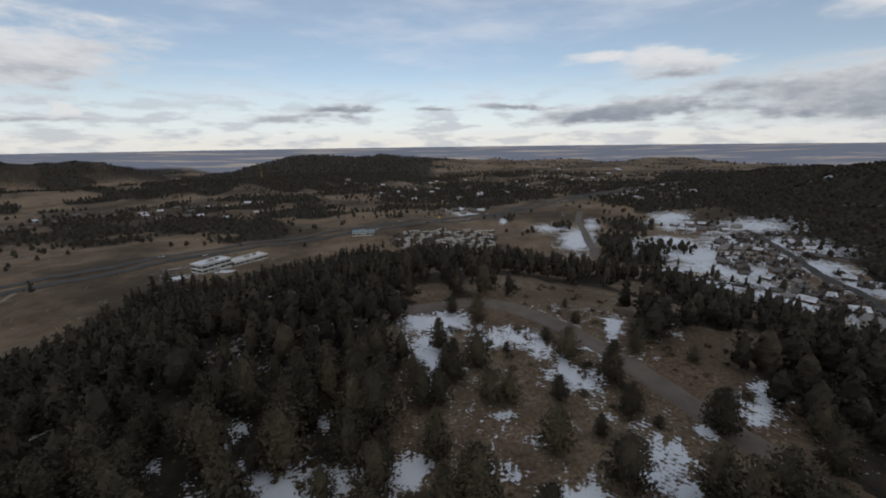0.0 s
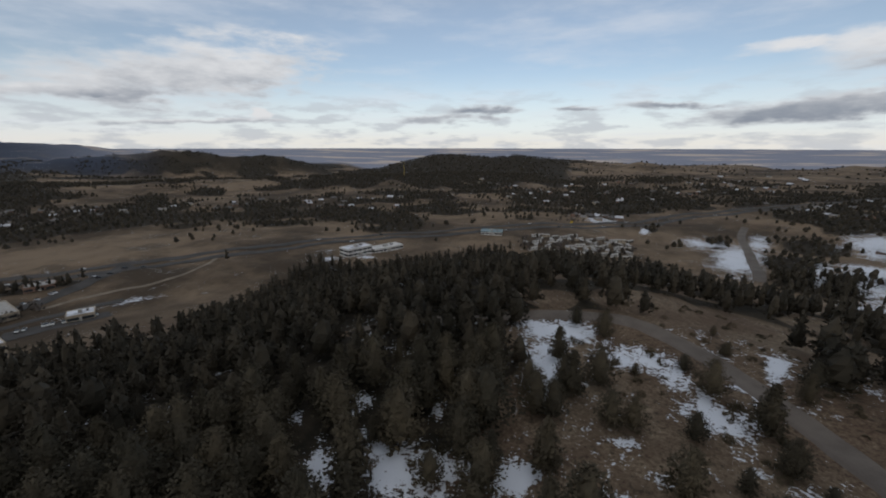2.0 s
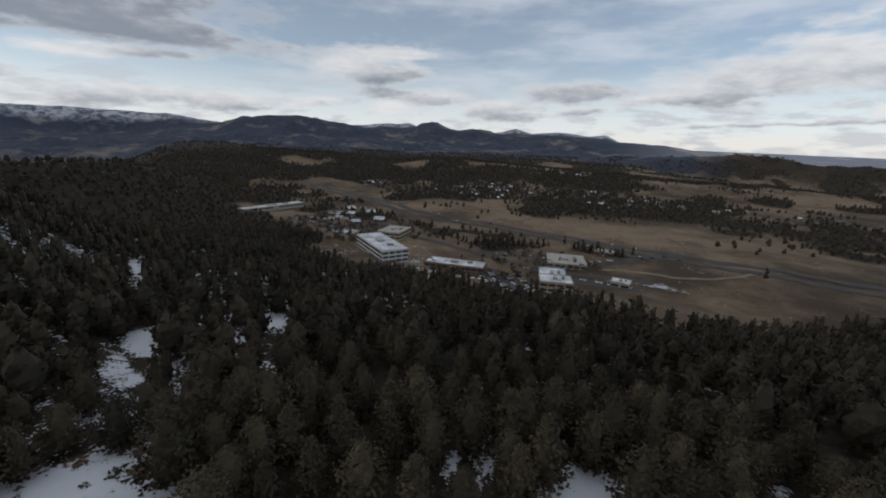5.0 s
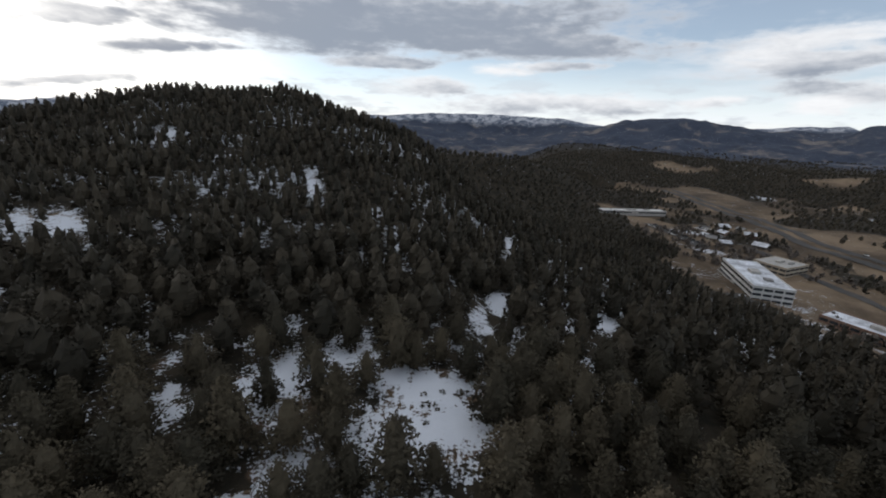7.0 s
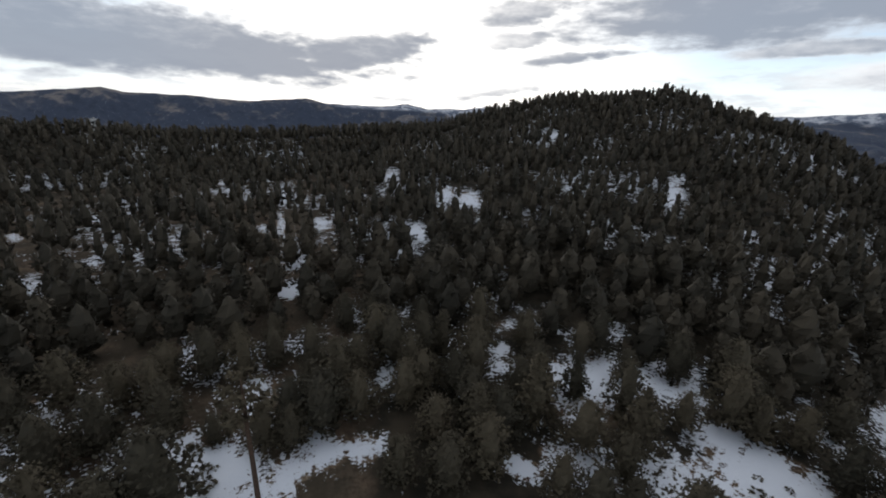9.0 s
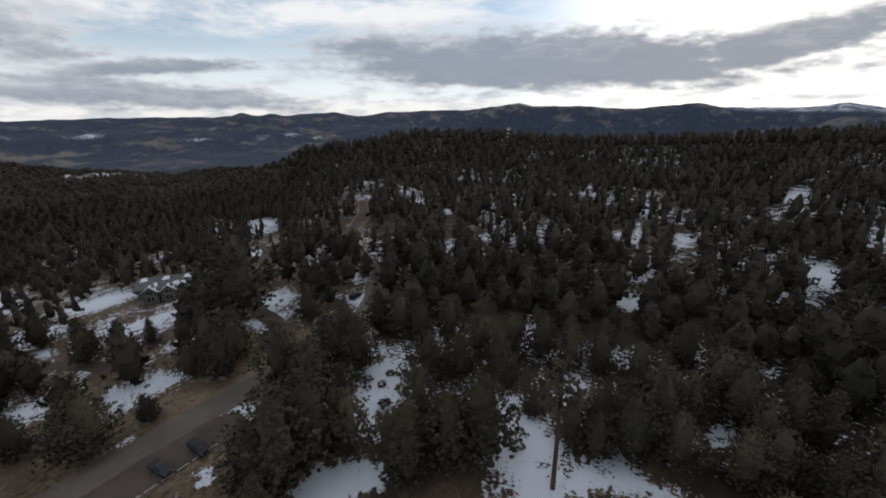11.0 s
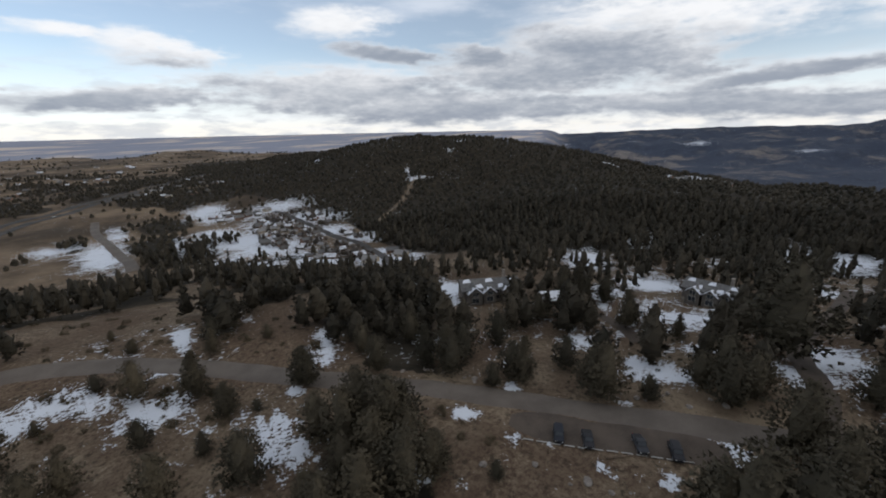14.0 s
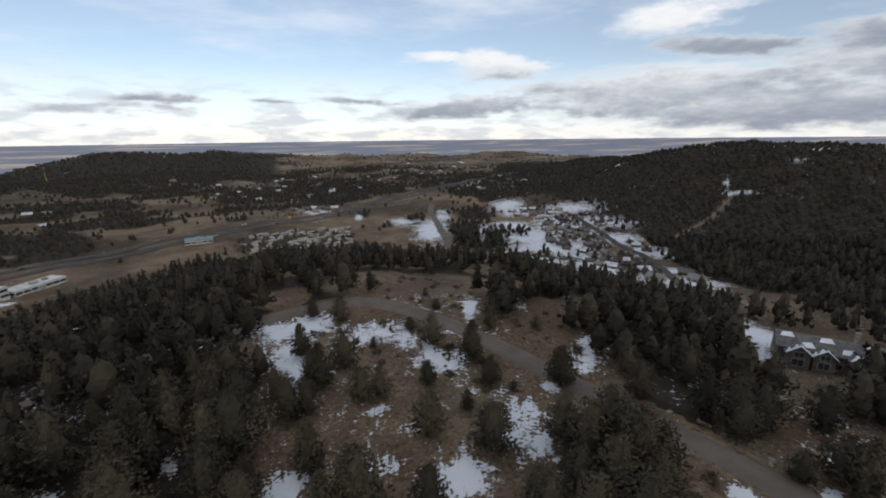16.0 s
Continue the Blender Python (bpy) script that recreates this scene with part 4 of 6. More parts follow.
def woods(x, y):
    """How thick the trees stand, 0 to 1."""
    d, az = np.hypot(x, y), np.degrees(np.arctan2(-x, y))
    reach = around(az, [(-175, 2000), (-130, 1600), (-75, 1400), (-62, 215), (-46, 205), (-35, 245), (-15, 245), (0, 265), (5, 330), (11, 425), (17, 385), (22, 375), (30, 352), (35, 384), (38, 370), (41, 325), (46, 268), (54, 210), (68, 232), (76, 228), (83, 245), (90, 290), (96, 320), (99.8, 363), (106.6, 480), (112, 680), (115, 900), (118, 1900), (137, 2000)])
    w = smooth(reach + 12, reach - 12, d)
    w = w * (1 - 0.66 * smooth(-120, -106, az) * smooth(-54, -60, az) * smooth(275, 255, d))
    w = w * (1 - 0.5 * smooth(-180, -165, az) * smooth(-100, -116, az) * smooth(420, 250, d))
    wob = az + 9 * (grain(x, y, 5.5) - 0.5)
    brow = around(wob, [(-60, 60), (-40, 100), (-34, 106), (-28, 120), (-24, 140), (-19, 162), (-13, 150), (-9, 130), (-5, 121), (0, 119), (6, 110), (12, 60), (180, 60)])
    w = w * (1 - 0.95 * smooth(brow + 6, brow - 6, d) * smooth(64, 70, d))
    w = w * (1 - 0.6 * smooth(70, 64, d) * smooth(-36, -30, wob) * smooth(10, 0, wob))
    w = w * (1 - 0.7 * smooth(0.45, 0.3, grain(x, y, 7.5)) * smooth(105, 115, d) * smooth(255, 235, d) * smooth(-62, -50, az) * smooth(14, 4, az))
    near = around(az, [(-110, 300), (-75, 272), (-60, 275), (-55, 300), (-50, 365), (-45, 475), (-38, 640), (-33, 720), (-29, 900), (-26, 1400), (0, 3000), (90, 3000), (180, 3000)])
    w = np.maximum(w, 0.97 * smooth(near - 8, near + 25, d) * smooth(1700, 1500, d) * smooth(-25, -31, az) * smooth(-125, -112, az))
    lone = 0.13 * smooth(0.45, 0.8, grain(x, y, 37.0)) * smooth(380, 520, d) * smooth(2700, 1900, d)
    groves = 0.9 * smooth(0.47, 0.59, 0.6 * grain(x + 40, y, 61.0) + 0.4 * grain(x, y + 30, 23.0)) * smooth(600, 760, d) * (1 - 0.8 * smooth(1250, 1500, d) * smooth(4, -4, az) * smooth(-45, -35, az))
    clumps = np.maximum(cover(x, y, WOODS_EAST), np.maximum(cover(x, y, WOODS_NORTH), cover(x, y, WOODS_VALLEY))) * smooth(0.1, 0.3, grain(x, y, 21.0) + 0.1)
    w = np.where(w < 0.05, np.maximum(np.maximum(lone, clumps), groves), w)
    w = np.maximum(w, 0.95 * smooth(1080, 1230, d + 90 * np.sin(az * 0.7)) * smooth(2500, 2300, d) * smooth(33, 29, az) * smooth(1, 8, az))
    w = np.maximum(w, 0.95 * smooth(940, 1050, d + 60 * np.sin(az * 0.9)) * smooth(2300, 2100, d) * smooth(60, 66, az) * smooth(122, 114, az) * smooth(0.2, 0.32, grain(x, y, 120.0)))
    w = w - cover(x, y, OPEN) * smooth(0.62, 0.5, grain(x, y, 33.0))
    w = np.where(plain_cover(d, az) > 0.25, 0, w)
    beyond = np.interp(az % 360, [k[0] for k in SKYLINE], [k[2] for k in SKYLINE]) * 1.14
    w = np.where((az % 360 > 126) & (az % 360 < 316) & (d > beyond) & (d < 3000), 0, w)
    w = w - cover(x, y, GRASS + GRASS_KNOLL) * 1.02 - cover(x, y, BUILT) * 1.3 - 0.9 * smooth(0.4, 0.9, cover(x, y, SNOW))
    w = np.maximum(w, cover(x, y, WOODS_TOWN))
    return np.where(on_road(x, y) < np.where((d > 105) & (d < 260), 3.6, 6), 0, np.clip(w, 0, 1))


RINGS, SPOKES = 300, 900
radii = np.concatenate([[0.0, 15], np.exp(np.linspace(math.log(32), math.log(4960), RINGS))])
turns = np.linspace(0, 2 * np.pi, SPOKES, endpoint=False)
gd, ga = np.meshgrid(radii, turns, indexing="ij")
gx, gy = -np.sin(ga) * gd, np.cos(ga) * gd
gz = height(gx, gy)
R = len(radii)
i = np.arange(R - 1)[:, None] * SPOKES
j = np.arange(SPOKES)[None]
k = (j + 1) % SPOKES
a, b, c, e = i + j, i + k, i + SPOKES + k, i + SPOKES + j
tris = np.concatenate([np.stack([a, e, c], -1).reshape(-1, 3), np.stack([a, c, b], -1).reshape(-1, 3)])
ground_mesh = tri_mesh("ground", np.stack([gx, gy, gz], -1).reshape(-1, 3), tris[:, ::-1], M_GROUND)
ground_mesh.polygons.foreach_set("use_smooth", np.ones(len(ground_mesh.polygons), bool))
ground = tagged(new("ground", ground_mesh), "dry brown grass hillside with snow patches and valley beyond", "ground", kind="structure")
gaz = np.degrees(np.arctan2(-gx, gy))
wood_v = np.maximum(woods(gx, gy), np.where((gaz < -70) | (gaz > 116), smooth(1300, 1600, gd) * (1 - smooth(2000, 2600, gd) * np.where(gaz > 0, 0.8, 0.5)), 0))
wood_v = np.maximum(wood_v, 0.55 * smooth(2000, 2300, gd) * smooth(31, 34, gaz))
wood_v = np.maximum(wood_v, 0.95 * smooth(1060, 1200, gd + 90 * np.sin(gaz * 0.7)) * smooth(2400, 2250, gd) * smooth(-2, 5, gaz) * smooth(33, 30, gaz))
dusting = 0.40 * smooth(0.3, 0.7, grain(gx, gy, 16.0)) * smooth(48, 60, gd) * smooth(460, 330, gd) * np.where((gaz > 88) | (gaz < -84), 1, 0.55 * (gd < 130))
for name, values in (
    ("snow", np.maximum(snow_cover(gx, gy), dusting)),
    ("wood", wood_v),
    # rock: the back crest, coloured as sunlit and snowy
    ("rock", smooth(4560, 4660, gd) * smooth(59, 63, gaz % 360) * smooth(198, 194, gaz % 360)),
    ("meadow", smooth(230, 330, gd)),
    # distance: where the haze-blue hill colours replace the ground's own
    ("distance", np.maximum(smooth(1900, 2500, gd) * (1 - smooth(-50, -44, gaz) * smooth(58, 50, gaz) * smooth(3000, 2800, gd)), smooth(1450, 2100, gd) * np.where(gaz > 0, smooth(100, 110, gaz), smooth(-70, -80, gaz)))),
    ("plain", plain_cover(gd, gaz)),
):
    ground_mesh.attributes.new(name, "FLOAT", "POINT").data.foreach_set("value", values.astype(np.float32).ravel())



def road_strip(name, line, width, material, label, rise=0.12, kind="structure", tapered=False):
    """A road laid over the land along a smoothed line."""
    pts = [Vector(p) for p in line]
    fine = []
    for i in range(len(pts) - 1):
        p0, p1, p2, p3 = pts[max(i - 1, 0)], pts[i], pts[i + 1], pts[min(i + 2, len(pts) - 1)]
        n = max(2, int((p2 - p1).length / 2.5))
        for s in range(n):
            t = s / n
            fine.append(0.5 * (2 * p1 + (p2 - p0) * t + (2 * p0 - 5 * p1 + 4 * p2 - p3) * t * t + (3 * p1 - p0 - 3 * p2 + p3) * t ** 3))
    fine.append(pts[-1])
    across = np.array((-0.5, -0.3, -0.1, 0.1, 0.3, 0.5))
    line_xy = np.array([tuple(p) for p in fine])
    n = len(line_xy)
    ahead = line_xy[np.minimum(np.arange(n) + 1, n - 1)] - line_xy[np.maximum(np.arange(n) - 1, 0)]
    ahead /= np.linalg.norm(ahead, axis=1)[:, None]
    side = np.stack([-ahead[:, 1], ahead[:, 0]], -1)
    k = np.arange(n)
    taper = np.minimum(1, 0.45 + 0.3 * np.minimum(k, n - 1 - k)) if tapered else np.ones(n)
    ragged = 1 + 0.05 * np.sin(k * 1.7 + width) + 0.04 * np.sin(k * 0.63)
    rim = np.abs(across) == 0.5
    reach = width * taper[:, None] * across * np.where(rim, ragged[:, None], 1)
    spot_xy = line_xy[:, None] + side[:, None] * reach[..., None]
    mid_z = height(line_xy[:, 0], line_xy[:, 1])
    z = np.maximum(height(spot_xy[..., 0], spot_xy[..., 1]), mid_z[:, None] - 0.3) + rise - np.where(rim, 0.16, 0)
    verts = np.concatenate([spot_xy, z[..., None]], -1).reshape(-1, 3).tolist()
    faces = []
    m = len(across)
    for i in range(len(fine) - 1):
        for k in range(m - 1):
            a = i * m + k
            faces.append((a, a + m, a + m + 1, a + 1))
    return tagged(mesh_np(name, verts, faces, material), label, "road", kind=kind)


road_strip("road", ROAD[:18], 6.6, M_ASPHALT, "worn grey asphalt road curving over the hill")
road_strip("road_lane", ROAD[17:], 4.2, M_GRAVEL, "narrow lane climbing between pines and snow")
road_strip("road_side", SIDE_ROAD, 5.0, M_GRAVEL, "narrow grey lane between the pines")
road_strip("driveway", HOUSE_DRIVE, 4.0, M_GRAVEL, "grey driveway leading to a house")
road_strip("highway", HIGHWAY, 11.0, M_TARMAC, "grey highway carriageway along the valley", 0.5)
road_strip("highway_far_lanes", HIGHWAY_NORTH, 11.0, M_TARMAC, "grey highway carriageway along the valley", 0.5)
road_strip("road_town", TOWN_ROAD, 9.0, M_ASPHALT, "grey road running down into the town", 0.4)
road_strip("street", STREET, 7.0, M_TARMAC, "dark street winding through the snowy town", 0.4)
road_strip("business_road", BUSINESS_ROAD, 15.0, M_TARMAC, "wide asphalt lot between office buildings", 0.4)
road_strip("business_street", BUSINESS_STREET, 9.0, M_TARMAC, "asphalt street past the office buildings", 0.4)
road_strip("parking_rows", LOT_ROWS, 14.0, M_TARMAC, "asphalt parking rows beside the highway", 0.4)
road_strip("parking_east", LOT_EAST, 16.0, M_TARMAC, "asphalt lot beside small buildings", 0.4)
road_strip("parking_middle", LOT_MIDDLE, 22.0, M_TARMAC, "dark asphalt lot with snow heaps between buildings", 0.4)
road_strip("parking_west", LOT_WEST, 16.0, M_TARMAC, "dark asphalt lot by the office block", 0.4)
road_strip("parking_north", LOT_NORTH, 18.0, M_TARMAC, "asphalt lot before the warehouse", 0.4)
road_strip("meadow_path", PATH_MEADOW, 4.0, M_DIRT, "pale dirt path across the meadow", 0.35)
road_strip("hill_trail", TRAIL, 1.7, M_DIRT, "pale dirt trail climbing the wooded hill", 0.4)
LOT = [(58.6, 21.5), (59.6, 17.5), (61.9, 8), (64.0, 0), (65.7, -7), (66.8, -11.5)]
road_strip("parking_lot", LOT, 8.4, M_GRAVEL, "dark gravel parking strip beside the road", 0.1, tapered=True)

# ---- trees ----
def blades_at(rng, mid, out_way, s, blades):
    """Triangles of needles that point outwards from each place."""
    count = len(mid)
    flat = np.stack([-out_way[:, 1], out_way[:, 0], 0 * s], -1)
    v = []
    for k in range(blades):
        d = out_way * (0.5 + 0.5 * rng.random((count, 1))) + flat * rng.normal(size=(count, 1)) * 0.9 + np.array([0, 0, 1]) * rng.normal(size=(count, 1)) * 0.55
        d /= np.linalg.norm(d, axis=1)[:, None]
        n = out_way * 0.55 + np.array([0, 0, 0.75]) + rng.normal(size=(count, 3)) * 0.35
        e = np.cross(d, n)
        e /= np.linalg.norm(e, axis=1)[:, None] + 1e-6
        tip = mid + d * s[:, None]
        side = e * (s * 0.5)[:, None]
        base = mid - d * s[:, None] * 0.3
        v.append(np.stack([base + side, base - side, tip], 1))
    v = np.concatenate(v, 0).reshape(-1, 3)
    return v, np.arange(len(v)).reshape(-1, 3)


def tuft_cloud(rng, count, profile, size, blades=5, clumps=0):
    """Tufts of needles round a trunk of height 1, gathered on boughs: corners and triangles."""
    n = clumps or max(5, count // 9)
    u = (np.arange(n) + rng.random(n)) / n
    th = np.arange(n) * 2.4 + rng.normal(size=n) * 0.5
    lean_way = rng.random() * 6
    reach = profile(u) * (0.45 + 0.55 * rng.random(n) ** 0.6) * (1 + 0.16 * np.cos(th - lean_way))
    mid = np.stack([np.cos(th) * reach, np.sin(th) * reach, 0.14 + 0.83 * u - 0.12 * reach], -1)
    own = rng.integers(0, n, count)
    spread = (0.18 * profile(u) + 0.016)[own][:, None]
    off = rng.normal(size=(count, 3)) * spread * np.array([1.0, 1.0, 0.62])
    p = mid[own] + off
    out_way = off / (spread * 2) + np.stack([np.cos(th), np.sin(th), 0.3 + 0 * th], -1)[own] * 0.8
    out_way /= np.linalg.norm(out_way, axis=1)[:, None]
    s = size * (0.7 + 0.6 * rng.random(count)) * (0.55 + 0.45 * (1 - u[own]))
    return blades_at(rng, p, out_way, s, blades)


def core(rng, profile, sides, rings, fill=0.62):
    """The dense inside of a crown, as loose triangles."""
    us = (np.arange(rings) + 0.5) / rings * 0.93
    ph = rng.random() * 6
    pts = []
    for u in us:
        th = np.arange(sides) * 2 * np.pi / sides + ph + u * 2
        r = profile(np.full(sides, u)) * fill * (0.72 + 0.56 * rng.random(sides))
        pts.append(np.stack([np.cos(th) * r, np.sin(th) * r, 0.13 + 0.85 * u - 0.05 * rng.random(sides)], -1))
    top = np.array([0, 0, 0.97])
    out = []
    for a, b in zip(pts, pts[1:]):
        for k in range(sides):
            j = (k + 1) % sides
            out += [a[k], a[j], b[j], a[k], b[j], b[k]]
    for k in range(sides):
        out += [pts[-1][k], pts[-1][(k + 1) % sides], top, pts[0][(k + 1) % sides], pts[0][k], np.array([0, 0, 0.13])]
    return np.array(out)


def away(t):
    out = t.mean(1) - np.array([0, 0, 0.38])
    out[:, 2] *= 0.55
    return out / (np.linalg.norm(out, axis=1)[:, None] + 1e-9)


def face_normals(t):
    n = np.cross(t[:, 1] - t[:, 0], t[:, 2] - t[:, 0])
    return n / (np.linalg.norm(n, axis=1)[:, None] + 1e-9)


def outward(v):
    """Loose triangles on a crown of height 1, all wound so that they face away from its middle."""
    t = v.reshape(-1, 3, 3)
    turn_round = (face_normals(t) * away(t)).sum(1) < 0
    t = np.where(turn_round[:, None, None], t[:, ::-1], t)
    return t.reshape(-1, 3)


def soft_normals(v, share=0.5):
    """Normals turned partly outwards from the crown's middle, as needles scatter light."""
    t = v.reshape(-1, 3, 3)
    n = away(t) * share + face_normals(t) * (1 - share)
    n /= np.linalg.norm(n, axis=1)[:, None] + 1e-9
    return np.repeat(n, 3, axis=0)


def crown(rng, tufts, profile, size, blades, sides, rings, fill=0.62):
    v = np.concatenate([tuft_cloud(rng, tufts, profile, size, blades)[0], core(rng, profile, sides, rings, fill)])
    return outward(v), np.arange(len(v)).reshape(-1, 3)


def cone_profile(width):
    return lambda u: width * (1 - u) ** 0.75 * np.clip(u * 5 + 0.4, 0, 1) + 0.01


def egg_profile(width):
    return lambda u: width * np.clip(1 - u ** 2.5, 0, 1) ** 0.6 * np.clip(u * 3.0 + 0.45, 0, 1) + 0.008


def round_profile(width):
    return lambda u: width * np.sqrt(np.clip(1 - (1.5 * u - 0.55) ** 2 * np.where(u > 0.37, 1.1, 0.9), 0, 1)) + 0.006


def ring_tube(path, rad, sides=6):
    """A tapered tube along a list of points."""
    v, f = [], []
    for i, (p, r) in enumerate(zip(path, rad)):
        for s in range(sides):
            t = 2 * math.pi * s / sides
            v.append((p[0] + r * math.cos(t), p[1] + r * math.sin(t), p[2]))
    for i in range(len(path) - 1):
        for s in range(sides):
            a, b = i * sides + s, i * sides + (s + 1) % sides
            f += [(a, b, b + sides), (a, b + sides, a + sides)]
    return np.array(v), np.array(f)


def trunk_mesh(rng, name):
    bend = rng.normal(size=2) * 0.012
    zs = [-0.04, 0.02, 0.3, 0.6, 0.97]
    v, f = ring_tube([(bend[0] * math.sin(3 * z), bend[1] * math.sin(3 * z), z) for z in zs], [0.021, 0.017, 0.013, 0.008, 0.002])
    vs, fs, n = [v], [f], len(v)
    for k in range(16):
        z = 0.18 + 0.7 * k / 16
        th, ln = k * 2.4, 0.17 * (1.05 - z) + 0.03
        p, q = np.array([0, 0, z]), np.array([math.cos(th) * ln, math.sin(th) * ln, z + 0.02])
        w = 0.004
        vs.append(np.array([p + (0, 0, w), p - (0, 0, w), p + (w, -w, 0), q]))
        fs.append(np.array([(0, 1, 3), (1, 2, 3), (2, 0, 3)]) + n)
        n += 4
    return tri_mesh(name, np.concatenate(vs), np.concatenate(fs), M_BARK)


rng = np.random.default_rng(7)
TREE_KINDS = []
for k in range(8):
    prof = (cone_profile(0.25 + 0.02 * k), egg_profile(0.23 + 0.022 * k), egg_profile(0.20 + 0.022 * k))[min(k // 2, 2)]
    v, f = crown(rng, 880, prof, 0.042, 4, 9, 8, 0.5)
    TREE_KINDS.append((trunk_mesh(rng, "trunk"), tri_mesh("crown", v, f, M_NEEDLES, None, soft_normals(v))))


def tree(kind, x, y, h, spin, label):
    t = new("pine_tree")
    t.matrix_basis = pose(x, y, float(height(x, y)) - 0.1, 0, 0, spin) @ Matrix.Diagonal((h, h, h, 1))
    for name, me in zip(("trunk", "crown"), TREE_KINDS[kind]):
        new(name, me).parent = t
    return tagged(t, label, "tree", "pines on the hill")


def scatter(rng, d0, d1, spacing):
    """Points over a ring of the land, about one in each square of that size."""
    n = int(math.pi * (d1 * d1 - d0 * d0) / spacing ** 2)
    d = np.sqrt(rng.random(n) * (d1 * d1 - d0 * d0) + d0 * d0)
    a = rng.random(n) * 2 * np.pi
    return -np.sin(a) * d, np.cos(a) * d


def thin(x, y, gap):
    """Drops points that stand too near to one before."""
    seen, keep = {}, []
    for i, (px, py) in enumerate(zip(x, y)):
        c = (int(px // gap), int(py // gap))
        near = [q for a in (-1, 0, 1) for b in (-1, 0, 1) for q in seen.get((c[0] + a, c[1] + b), ())]
        if all((px - q[0]) ** 2 + (py - q[1]) ** 2 > gap * gap for q in near):
            seen.setdefault(c, []).append((px, py))
            keep.append(i)
    return x[keep], y[keep]


def forest(name, rng, x, y, tufts, size, blades, label, tall=(7, 13), inside=(5, 3), wide0=0.18, points=1.0, fill=0.66, broad=1.1):
    kinds = []
    for k in range(8):
        wide = wide0 + 0.03 * (k % 4)
        prof = cone_profile(wide * 1.06) if k < 4 else egg_profile(wide * broad)
        kinds.append(crown(rng, tufts, prof, size, blades, *inside, fill)[0])
    h = tall[0] + (tall[1] - tall[0]) * rng.random(len(x)) ** 1.2
    z = height(x, y)
    spin = rng.random(len(x)) * 2 * np.pi
    bearing = np.degrees(np.arctan2(-x, y)) % 360
    north = 0.1 + 0.5 * smooth(340, 375, (bearing + 180) % 360 + 180) * smooth(500, 470, (bearing + 180) % 360 + 180)
    pick = rng.integers(0, 4, len(x)) + np.where(rng.random(len(x)) < north * points, 0, 4)
    tone = rng.random(len(x))
    vs, ts, ns = [], [], []
    for k in range(8):
        m = pick == k
        if not m.any():
            continue
        base = kinds[k][None] * h[m][:, None, None]
        c, s = np.cos(spin[m])[:, None], np.sin(spin[m])[:, None]
        vx, vy = base[..., 0] * c - base[..., 1] * s, base[..., 0] * s + base[..., 1] * c
        v = np.stack([vx + x[m][:, None], vy + y[m][:, None], base[..., 2] + z[m][:, None]], -1)
        vs.append(v.reshape(-1, 3))
        ts.append(np.repeat(tone[m], v.shape[1]))
        n = soft_normals(kinds[k])[None]
        ns.append(np.stack([n[..., 0] * c - n[..., 1] * s, n[..., 0] * s + n[..., 1] * c, n[..., 2] + 0 * c], -1).reshape(-1, 3))
    v = np.concatenate(vs)
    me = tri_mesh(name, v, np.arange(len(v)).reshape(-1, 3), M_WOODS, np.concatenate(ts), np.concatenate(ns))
    return tagged(new(name, me), label, "forest", kind="stuff")


def in_the_way(x, y, h):
    """How far a tree would hide a road, a building or snow that lies open to the eye."""
    g, d = height(x, y), np.hypot(x, y)
    worst = np.zeros_like(x)
    for s in (0.15, 0.4, 0.65, 0.9):
        k = (EYE - g) / np.maximum(EYE - g - s * h, 8)
        bx, by = x * k, y * k
        k2 = (EYE - height(bx, by)) / np.maximum(EYE - g - s * h, 8)
        k2 = np.clip(k2, 1, 2)
        bx, by = x * k2, y * k2
        hide = np.maximum(cover(bx, by, BUILT), smooth(0.3, 0.62, cover(bx, by, SNOW)) * smooth(460, 420, d) * np.where(d > 105, 0.8, 1))
        hide = np.maximum(hide, smooth(5, 2.5, on_road(bx, by)) * np.where(np.hypot(bx, by) > 112, 0.05, np.where(np.hypot(bx, by) > 82, 0.6, 0.85)))
        worst = np.maximum(worst, hide)
    return worst


# pines that stand free: azimuth, distance, height
PINES_KNOLL = [
    (-5, 111, 8.6), (-1.2, 116, 5.9), (0.9, 94, 9.3), (-1.4, 79, 11.1), (-5, 86, 9.9), (-15, 102, 4.5), (-18.4, 93, 8.8),
    (-24.5, 85, 10.9), (-27.5, 76, 7), (-38.1, 78, 9.2), (-27.3, 109, 7.4), (-34, 103, 4), (-17.7, 60, 9.5), (-10.1, 73, 6.9),
    (-27.8, 57, 9.6), (-36, 48, 7.1), (-49.9, 58, 12.7), (-45.3, 62, 12.2), (-52.5, 60, 9.8), (-57.5, 51, 6.9), (1.1, 71, 8.1),
    (4.9, 79, 7.3), (-23.8, 67, 4.7), (-31.1, 74, 2.8), (-17.5, 76, 5.7), (-9.4, 95, 2.8), (-17.5, 127, 3.3), (-19.2, 115, 4.1),
]
